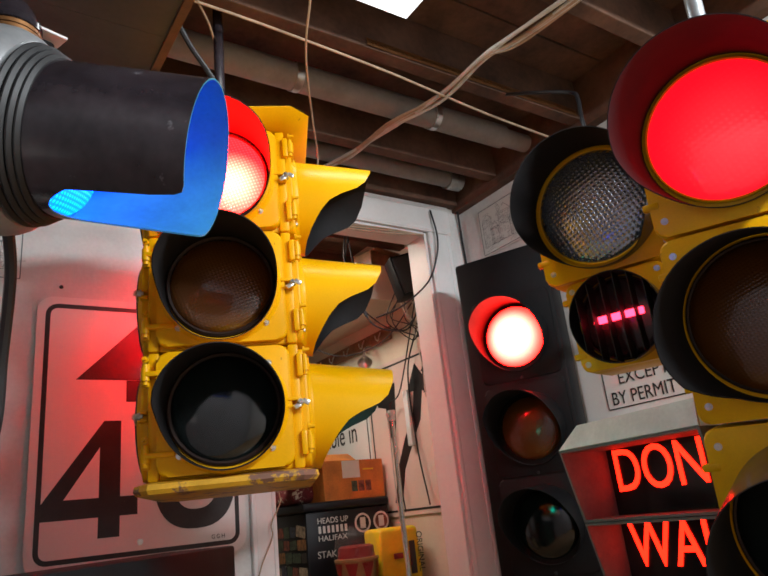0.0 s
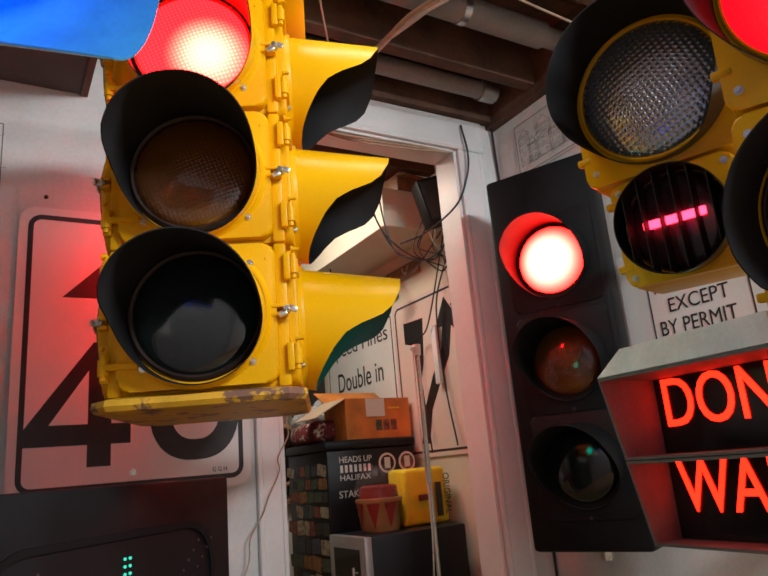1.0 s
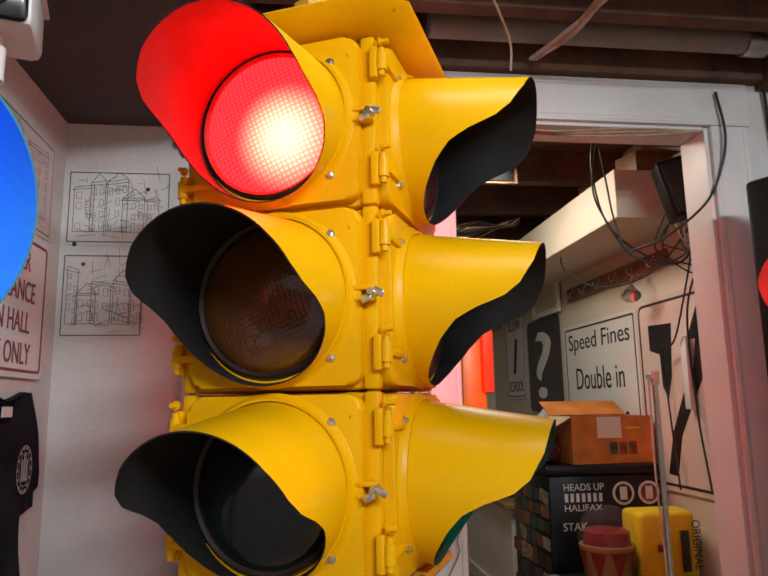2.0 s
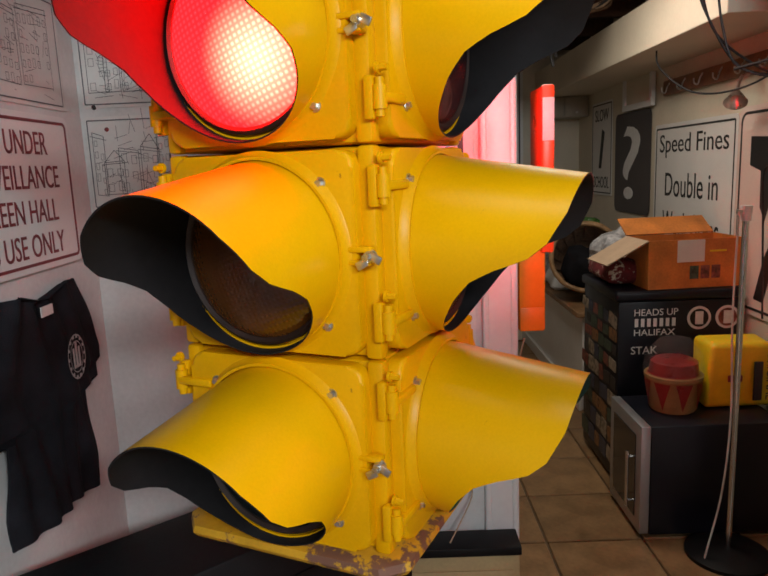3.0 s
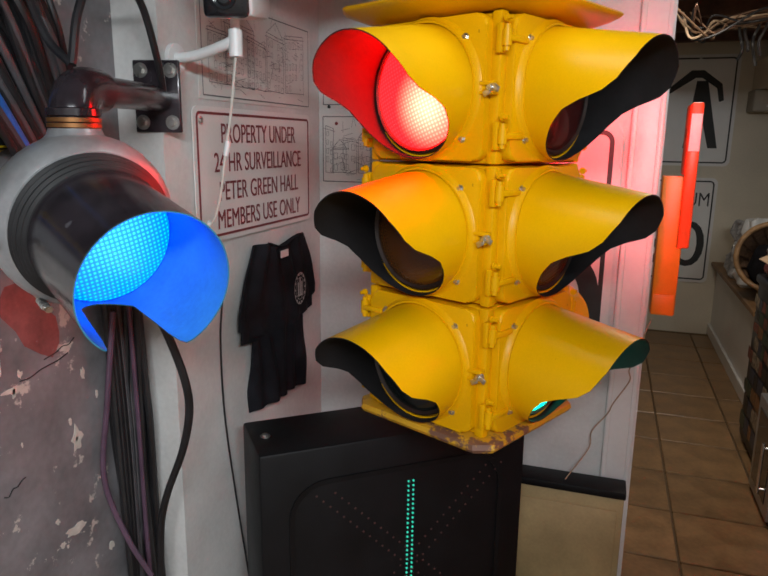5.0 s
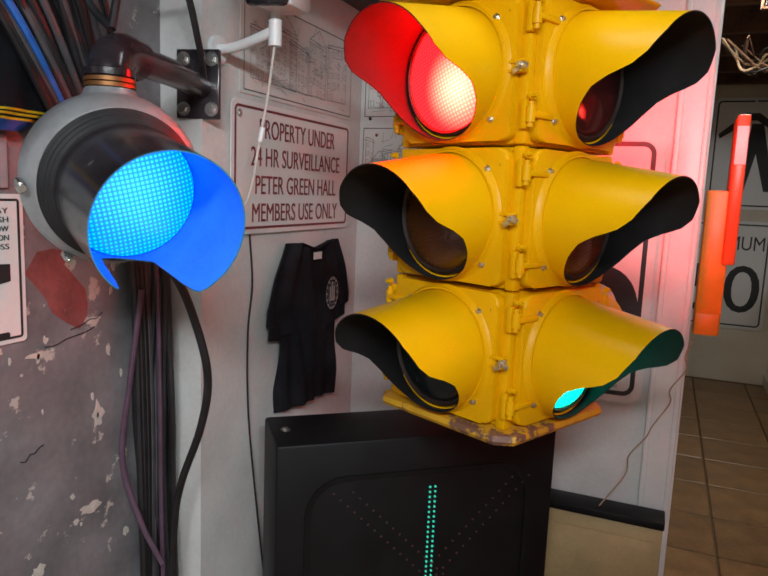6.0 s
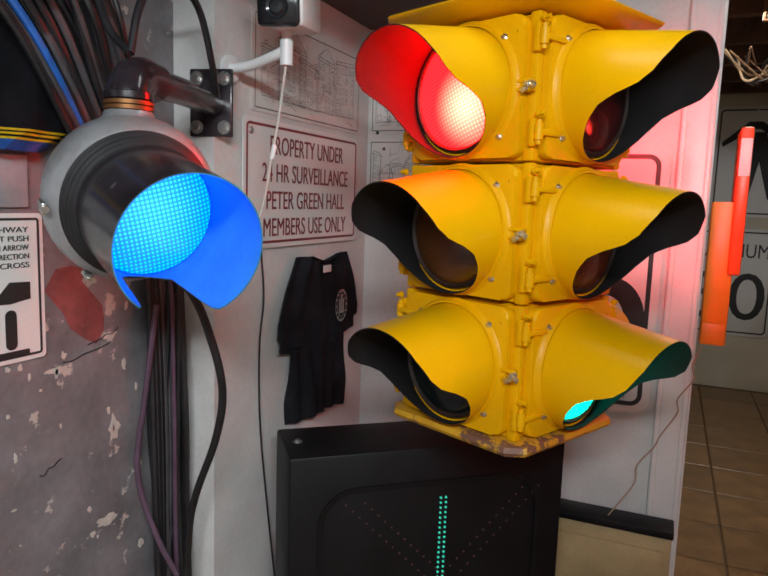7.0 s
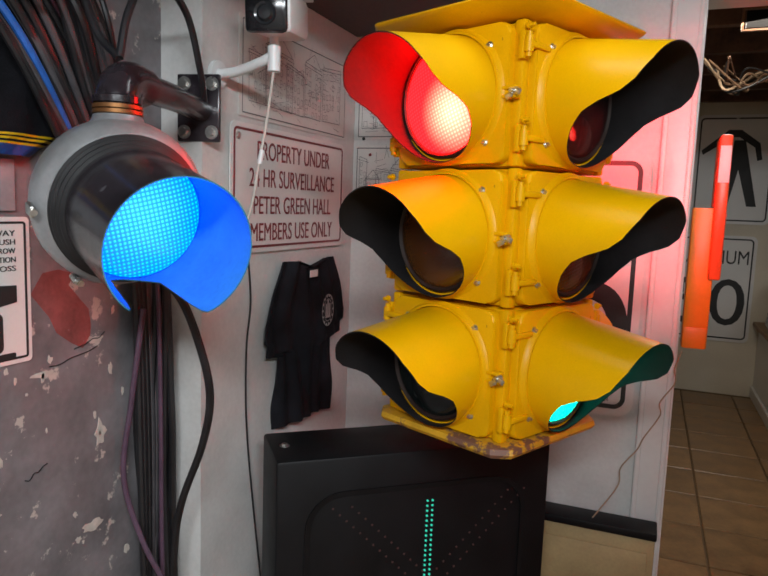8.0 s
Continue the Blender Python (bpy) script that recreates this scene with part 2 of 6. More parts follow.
LENS_RED_ON = lens_mat("lit_red_lens", (0.5, 0.01, 0.01), (1.0, 0.0009, 0.0012), 66, 56, hot_at=(0.030, -0.028), white=(1.0, 0.036, 0.022), spread=0.084, scale=45, mark=0.42)
LENS_RED_REAR = lens_mat("lit_red_rear_lens", (0.5, 0.01, 0.01), (1.0, 0.002, 0.008), 100, 116, white=(1.0, 0.008, 0.014))
LENS_RED_BRIGHT = lens_mat("brightly_lit_red_lens", (0.5, 0.01, 0.01), (1.0, 0.004, 0.003), 30, 46, hot_at=(0.0, -0.005), white=(1.0, 0.085, 0.06), spread=0.11)
LENS_RED_FLAT = lens_mat("evenly_lit_red_lens", (0.45, 0.005, 0.01), (1.0, 0.004, 0.014), 1.2, 1.4, scale=26, white=(1.0, 0.02, 0.03), spread=0.16, relief=0.12, mark=0.06)
LENS_RED_OFF = lens_mat("unlit_red_lens", (0.03, 0.002, 0.003))
LENS_AMBER_OFF = lens_mat("unlit_amber_lens", (0.10, 0.034, 0.005), scale=45, relief=0.18)
LENS_GREEN_ON = lens_mat("lit_green_lens", (0.01, 0.2, 0.12), (0.0, 0.66, 0.42), 10, 10, white=(0.0, 0.68, 0.43), scale=24, mark=0.8)
LENS_GREEN_OFF = lens_mat("unlit_green_lens", (0.006, 0.011, 0.011), rough=0.06, relief=0.03)
LENS_BLUE_ON = lens_mat("lit_blue_lens", (0.01, 0.1, 0.4), (0.0, 0.074, 1.0), 11, 15, scale=46, hot_at=(0.0, 0.012), white=(0.008, 0.105, 1.0), spread=0.092, mark=0.6)
LENS_CLEAR = lens_mat("unlit_clear_prism_lens", (0.30, 0.33, 0.37), rough=0.16, scale=26, metal=0.75)
NEON_RED = mat("lit_red_letter", (0.5, 0.02, 0.01), 0.4, emit=(1.0, 0.010, 0.003), power=5.5)
LED_GREEN = mat("lit_green_dot", (0.02, 0.3, 0.2), 0.4, emit=(0.05, 0.9, 0.62), power=0.66)
LED_DIM = mat("unlit_lamp_dot", (0.07, 0.03, 0.028), 0.5)
LED_RED = mat("lit_red_bar", (0.5, 0.02, 0.02), 0.4, emit=(1.0, 0.02, 0.05), power=9)
TUBE = mat("lit_fluorescent_diffuser", (0.8, 0.8, 0.8), 0.4, emit=(0.93, 0.98, 1.0), power=1.5)


# ---------------------------------------------------------------- mesh helpers
def part(name, bm, material, parent=None, label="", smooth=35):
    """Links a bmesh as one mesh object under a thing or a part."""
    bmesh.ops.recalc_face_normals(bm, faces=bm.faces)
    data = bpy.data.meshes.new(name)
    if smooth:
        for f in bm.faces:
            f.smooth = True
        for e in bm.edges:
            if len(e.link_faces) == 2 and e.calc_face_angle(0) > radians(smooth):
                e.smooth = False
    bm.to_mesh(data)
    bm.free()
    for m in material if isinstance(material, (list, tuple)) else [material]:
        data.materials.append(m)
    ob = new(name, data)
    ob.parent = parent
    if label:
        tagged(ob, label)
    return ob


def again(ob, parent, m=None, name=None):
    """Another piece on the same mesh."""
    o = new(name or ob.name.split(".")[0], ob.data)
    o.parent = parent
    o.matrix_basis = m if m is not None else Matrix()
    return o


def thing(name, m, label, category, group="", kind=""):
    ob = new(name)
    ob.empty_display_size = 0.05
    ob.matrix_world = m
    return tagged(ob, label, category, group, kind)


def box(bm, centre, size, bevel=0.0, m=None, segs=2, index=0):
    r = bmesh.ops.create_cube(bm, size=1.0, matrix=(m or Matrix()) @ Matrix.Translation(centre) @ Matrix.Diagonal((*size, 1)))
    vs = r["verts"]
    fs = {f for v in vs for f in v.link_faces}
    if bevel:
        es = list({e for v in vs for e in v.link_edges})
        r = bmesh.ops.bevel(bm, geom=es, offset=bevel, segments=segs, profile=0.5, affect="EDGES")
        fs = fs | set(r["faces"])
    if index:
        for f in fs:
            if f.is_valid:
                f.material_index = index
    return bm


def span(bm, lo, hi, bevel=0.0, **k):
    return box(bm, [(a + b) / 2 for a, b in zip(lo, hi)], [abs(b - a) for a, b in zip(lo, hi)], bevel, **k)


def rod(bm, a, b, r, r2=None, seg=20, caps=True):
    a, b = Vector(a), Vector(b)
    m = Matrix.Translation((a + b) / 2) @ (b - a).to_track_quat("Z", "Y").to_matrix().to_4x4()
    bmesh.ops.create_cone(bm, cap_ends=caps, segments=seg, radius1=r, radius2=r if r2 is None else r2, depth=(b - a).length, matrix=m)
    return bm


def lathe(bm, profile, m=None, seg=40, index=0, close=False):
    """Turns (radius, height) pairs round the local z axis."""
    m = m or Matrix()
    rings = []
    for r, h in profile:
        if r < 1e-5:
            rings.append([bm.verts.new(m @ Vector((0, 0, h)))])
        else:
            rings.append([bm.verts.new(m @ Vector((r * math.cos(2 * math.pi * i / seg), r * math.sin(2 * math.pi * i / seg), h))) for i in range(seg)])
    pairs = list(zip(rings, rings[1:])) + ([(rings[-1], rings[0])] if close else [])
    for a, b in pairs:
        for i in range(seg):
            j = (i + 1) % seg
            vs = [a[i % len(a)], a[j % len(a)], b[j % len(b)], b[i % len(b)]]
            vs = list(dict.fromkeys(vs))
            if len(vs) > 2:
                bm.faces.new(vs).material_index = index
    return bm


def prism(bm, outline, depth, m=None, index=0):
    """A flat shape in the local xz plane, given depth towards +y."""
    m = m or Matrix()
    a = [bm.verts.new(m @ Vector((x, 0, z))) for x, z in outline]
    b = [bm.verts.new(m @ Vector((x, depth, z))) for x, z in outline]
    fs = [bm.faces.new(a), bm.faces.new(list(reversed(b)))]
    for i in range(len(a)):
        j = (i + 1) % len(a)
        fs.append(bm.faces.new((a[i], b[i], b[j], a[j])))
    for f in fs:
        f.material_index = index
    return bm


def rounded(w, h, r, n=6, x0=0.0, z0=0.0):
    pts = []
    for cx, cz, a0 in ((w / 2 - r, h / 2 - r, 0), (-w / 2 + r, h / 2 - r, 90), (-w / 2 + r, -h / 2 + r, 180), (w / 2 - r, -h / 2 + r, 270)):
        for i in range(n + 1):
            a = radians(a0 + 90 * i / n)
            pts.append((x0 + cx + r * math.cos(a), z0 + cz + r * math.sin(a)))
    return pts


def frame_ring(bm, w, h, r, t, depth, m=None, index=0):
    """A thin printed border, as a closed ring of quads with depth."""
    m = m or Matrix()
    o, i = rounded(w, h, r), rounded(w - 2 * t, h - 2 * t, max(0.002, r - t))
    ov, iv = ([bm.verts.new(m @ Vector((x, 0, z))) for x, z in s] for s in (o, i))
    ob_, ib = ([bm.verts.new(m @ Vector((x, depth, z))) for x, z in s] for s in (o, i))
    k = len(o)
    for a in range(k):
        b = (a + 1) % k
        for q in ((ov[a], ov[b], iv[b], iv[a]), (ov[a], ob_[a], ob_[b], ov[b]), (iv[a], iv[b], ib[b], ib[a])):
            bm.faces.new(q).material_index = index
    return bm


def smooth_path(points, steps=8):
    p = [Vector(q) for q in points]
    if len(p) < 3:
        return p
    p = [2 * p[0] - p[1], *p, 2 * p[-1] - p[-2]]
    out = []
    for a, b, c, d in zip(p, p[1:], p[2:], p[3:]):
        for i in range(steps):
            t = i / steps
            out.append(0.5 * (2 * b + (c - a) * t + (2 * a - 5 * b + 4 * c - d) * t * t + (3 * b - a - 3 * c + d) * t ** 3))
    return out + [p[-2]]


def tube(bm, points, r, seg=8, steps=8, m=None):
    """A cable or bent pipe along a smooth path."""
    path = smooth_path(points, steps)
    if m is not None:
        path = [m @ q for q in path]
    up, rings = Vector((0.13, 0.27, 1)).normalized(), []
    for i, q in enumerate(path):
        d = (path[min(i + 1, len(path) - 1)] - path[max(i - 1, 0)]).normalized()
        s = d.cross(up)
        s = s.normalized() if s.length > 1e-3 else d.orthogonal().normalized()
        up = s.cross(d).normalized()
        rings.append([bm.verts.new(q + r * (math.cos(2 * math.pi * k / seg) * s + math.sin(2 * math.pi * k / seg) * up)) for k in range(seg)])
    for a, b in zip(rings, rings[1:]):
        for k in range(seg):
            bm.faces.new((a[k], a[(k + 1) % seg], b[(k + 1) % seg], b[k]))
    bm.faces.new(rings[0])
    bm.faces.new(rings[-1])
    return bm


def cable(name, points, r, material, label, category="cable", group=""):
    return tagged(part(name, tube(bmesh.new(), points, r), material), label, category, group)


def lettering(name, text, width, height, material, parent, m, label="", depth=0.0012, align="FIT"):
    """Words in the built-in font, fitted into width x height, standing in the local xz plane and facing -y; m puts their lower left corner."""
    curve = bpy.data.curves.new(name, "FONT")
    curve.body, curve.resolution_u, curve.extrude, curve.offset = text, 4, 0.0, 0.0
    holder = bpy.data.objects.new(name, curve)
    data = bpy.data.meshes.new_from_object(holder)
    bpy.data.objects.remove(holder)
    co = np.array([v.co[:] for v in data.vertices])
    lo, hi = co.min(0), co.max(0)
    k = (width / (hi[0] - lo[0]), height / (hi[1] - lo[1]))
    bm = bmesh.new()
    bm.from_mesh(data)
    for v in bm.verts:
        v.co = m @ Vector(((v.co.x - lo[0]) * k[0], 0, (v.co.y - lo[1]) * k[1]))
    r = bmesh.ops.extrude_face_region(bm, geom=bm.faces[:])
    back = m.to_3x3() @ Vector((0, depth, 0))
    for v in r["geom"]:
        if isinstance(v, bmesh.types.BMVert):
            v.co += back
    bpy.data.meshes.remove(data)
    return part(name, bm, material, parent, label, smooth=0)


def bolt(bm, place, out, r=0.006, h=0.006):
    place, out = Vector(place), Vector(out)
    rod(bm, place - out * 0.002, place + out * 0.0015, r * 1.5, seg=16)
    rod(bm, place, place + out * h, r, r * 0.85, seg=6)
    return bm


# ---------------------------------------------------------------- structure
def slab(name, lo, hi, material, label, category, bevel=0.0):
    return tagged(part(name, span(bmesh.new(), lo, hi, bevel), material, smooth=0), label, category, kind="structure")


WALLY, TOP = 2.09, 2.16
slab("floor", (-0.6, -1.7, -0.08), (2.3, 5.5, -0.012), GROUT, "tan grout bed under brown stone floor tiles", "floor")
slab("wall_north", (-0.6, WALLY, -0.01), (0.975, WALLY + 0.12, TOP), WALL_WHITE, "white painted workshop wall beside the doorway", "wall")
slab("wall_north_over_door", (0.975, WALLY, 1.835), (1.765, WALLY + 0.12, TOP), WALL_WHITE, "white painted wall over the doorway", "wall")
slab("wall_north_east", (1.765, WALLY, -0.01), (2.2, WALLY + 0.12, TOP), WALL_WHITE, "white painted wall between doorway and corner", "wall")
slab("wall_east", (1.97, -1.7, -0.01), (2.2, WALLY - 0.001, 1.95), WALL_WHITE, "white painted side wall with old drawings", "wall")
slab("wall_east_beam", (1.93, -1.7, 1.952), (2.2, WALLY - 0.001, TOP), WOOD_DARK, "dark old timber plate on top of the wall", "beam")
slab("wall_north_beam", (0.432, 2.045, 1.968), (1.928, WALLY - 0.002, 2.146), WOOD_DARK, "dark old timber beam over the door head", "beam", 0.003)
slab("wall_west", (-0.6, 1.28, -0.01), (-0.04, WALLY - 0.001, TOP), WALL_WHITE, "white painted wall with signs and a shirt", "wall")
slab("wall_west_grey", (-0.6, -1.7, -0.01), (-0.15, 1.279, TOP), PEELING, "grey painted wall, paint flaking off in patches", "wall")
slab("wall_south", (-0.15, -1.7, -0.01), (1.97, -1.58, TOP), WALL_WHITE, "plain white painted wall of the workshop", "wall")
slab("wall_kitchen_east", (2.03, WALLY + 0.121, -0.01), (2.2, 5.5, TOP), WALL_CREAM, "cream painted kitchen wall hung with road signs", "wall")
slab("wall_kitchen_north", (-0.6, 5.3, -0.01), (2.03, 5.5, TOP), WALL_CREAM, "cream painted far wall of the kitchen", "wall")
slab("wall_kitchen_west", (-0.6, WALLY + 0.121, -0.01), (-0.45, 5.3, TOP), WALL_CREAM, "plain cream painted kitchen wall", "wall")


def build_ceiling():
    bm = bmesh.new()
    span(bm, (-0.6, -1.7, 2.165), (2.2, 5.5, 2.25))
    for i in range(-9, 33):  # deck boards, each with its own gap
        y = i * 0.17
        span(bm, (-0.6, y + 0.003, 2.148), (2.2, y + 0.167, 2.162), 0.002, segs=1)
    tagged(part("ceiling", bm, WOOD_DARK, smooth=0), "dark old board ceiling between joists", "ceiling", kind="structure")
    for i, y in enumerate((-1.2, -0.78, -0.36, 0.06, 0.48, 0.9, 1.32, 1.78)):
        bm = span(bmesh.new(), (0.42, y, 1.985), (1.928, y + 0.05, 2.146), 0.003)
        tagged(part("joist", bm, WOOD_DARK, smooth=0), "dark old rough-sawn ceiling joist", "joist", "ceiling joists", "structure")
    for y in (2.6, 3.1, 3.6, 4.1, 4.6, 5.05):
        bm = span(bmesh.new(), (-0.45, y, 2.0), (2.03, y + 0.05, 2.146), 0.003)
        tagged(part("joist", bm, WOOD_DARK, smooth=0), "dark old rough-sawn ceiling joist", "joist", "ceiling joists", "structure")
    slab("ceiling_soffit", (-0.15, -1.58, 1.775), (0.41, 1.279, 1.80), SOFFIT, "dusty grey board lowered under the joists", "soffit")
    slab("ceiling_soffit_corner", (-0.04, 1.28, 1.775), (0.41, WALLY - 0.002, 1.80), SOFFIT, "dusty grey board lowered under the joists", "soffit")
    slab("soffit_edge", (0.411, -1.58, 1.77), (0.43, WALLY - 0.002, 2.146), WOOD_DARK, "dark board closing the edge of the soffit", "board")


build_ceiling()


def build_trim():
    def casing(name, lo, hi, across):
        bm = bmesh.new()
        span(bm, lo, hi, 0.003)
        c = [(a + b) / 2 for a, b in zip(lo, hi)]
        for s in (-0.40, 0.40):  # low moulded edges
            a, b = list(lo), list(hi)
            w = (hi[across] - lo[across])
            a[across], b[across] = c[across] + s * w - 0.007, c[across] + s * w + 0.007
            a[1], b[1] = lo[1] - 0.0022, lo[1] + 0.002
            span(bm, a, b, 0.003)
        tagged(part(name, bm, TRIM_WHITE), "glossy white moulded door casing", "door trim", kind="structure")

    casing("trim_left", (0.90, WALLY - 0.018, 0), (0.985, WALLY - 0.001, 1.83), 0)
    casing("trim_right", (1.762, WALLY - 0.018, 0), (1.88, WALLY - 0.001, 1.83), 0)
    casing("trim_top", (0.90, WALLY - 0.018, 1.832), (1.89, WALLY - 0.001, 1.965), 2)
    for n, lo, hi in (("jamb_left", (0.976, WALLY, 0), (0.99, WALLY + 0.125, 1.83)), ("jamb_right", (1.75, WALLY, 0), (1.764, WALLY + 0.125, 1.83)),
                      ("jamb_top", (0.991, WALLY, 1.822), (1.749, WALLY + 0.125, 1.834))):
        slab(n, lo, hi, TRIM_WHITE, "glossy white door jamb", "door jamb", 0.002)
    slab("post", (1.80, WALLY + 0.126, 0), (1.86, WALLY + 0.19, 2.1), WALL_CREAM, "cream timber post behind the doorway", "post", 0.003)


build_trim()


# ---------------------------------------------------------------- traffic signals
def door_plate(w, h, y0, y1, r=0.022, bevel=0.006, hole=0.0):
    bm = bmesh.new()
    prism(bm, rounded(w, h, r), y1 - y0, Matrix.Translation((0, y0, 0)))
    es = [e for e in bm.edges if all(abs(v.co.y - y0) < 1e-6 for v in e.verts)]
    bmesh.ops.bevel(bm, geom=es, offset=bevel, segments=3, profile=0.5, affect="EDGES")
    return bm


def visor_mesh(radius, length, hs, fs, tilt=4.0, thick=0.002, seg=72, rows=14, flare=0.03):
    """A cut-away visor: a sheet-metal tube along -y, whose edge follows fs at the heights hs (0: top, 1: bottom). Outside first, lining second."""
    bm = bmesh.new()
    turn = Matrix.Rotation(radians(tilt), 4, "X")
    sheets = []
    for r, index in ((radius, 0), (radius - thick, 1)):
        grid = []
        for i in range(seg):
            a = 2 * math.pi * i / seg
            reach = length * float(np.interp((1 - math.cos(a)) / 2, hs, fs))
            col = []
            for j in range(rows + 1):
                d = (reach + 0.022) * j / rows - 0.022  # its root sits inside the door
                k = r * (1 + flare * d / length)
                col.append(bm.verts.new(turn @ Vector((k * math.sin(a), -d, k * math.cos(a)))))
            grid.append(col)
        for i in range(seg):
            for j in range(rows):
                a, b = grid[i], grid[(i + 1) % seg]
                bm.faces.new((a[j], b[j], b[j + 1], a[j + 1])).material_index = index
        sheets.append(grid)
    o, n = sheets
    for i in range(seg):
        j = (i + 1) % seg
        bm.faces.new((o[i][-1], o[j][-1], n[j][-1], n[i][-1])).material_index = 1
        bm.faces.new((o[i][0], o[j][0], n[j][0], n[i][0])).material_index = 0
    return bm


S_H = (0, 0.18, 0.33, 0.42, 0.50, 0.58, 0.70, 0.86, 0.95, 1)
S_F = (1, 0.985, 0.92, 0.82, 0.64, 0.50, 0.40, 0.31, 0.27, 0.26)
FACE_UP = Matrix.Rotation(radians(90), 4, "X")  # turns a lathe's z axis to -y


def lens_mesh(radius, bulge):
    prof = [(0, bulge)] + [(radius * math.sin(a), bulge * math.cos(a)) for a in (0.15, 0.3, 0.5, 0.7, 0.9, 1.1, 1.3, 1.5708)]
    return lathe(bmesh.new(), prof, FACE_UP, 56)


def ring_mesh(r0, r1, h):
    return lathe(bmesh.new(), [(r0, 0), (r0, h), ((r0 + r1) / 2, h * 1.35), (r1, h), (r1, 0)], FACE_UP, 56, close=True)


def wing_nut(bm, x, y, z):
    rod(bm, (x, y, z), (x, y - 0.02, z), 0.0042, seg=10)
    rod(bm, (x, y - 0.004, z), (x, y - 0.013, z), 0.0085, 0.006, seg=12)
    for s in (-1, 1):
        box(bm, (x + s * 0.010, y - 0.014, z + s * 0.004), (0.015, 0.0035, 0.010), 0.0016, Matrix.Translation((x, y, z)) @ Matrix.Rotation(radians(28 * s), 4, "Y") @ Matrix.Translation((-x, -y, -z)))
    return bm


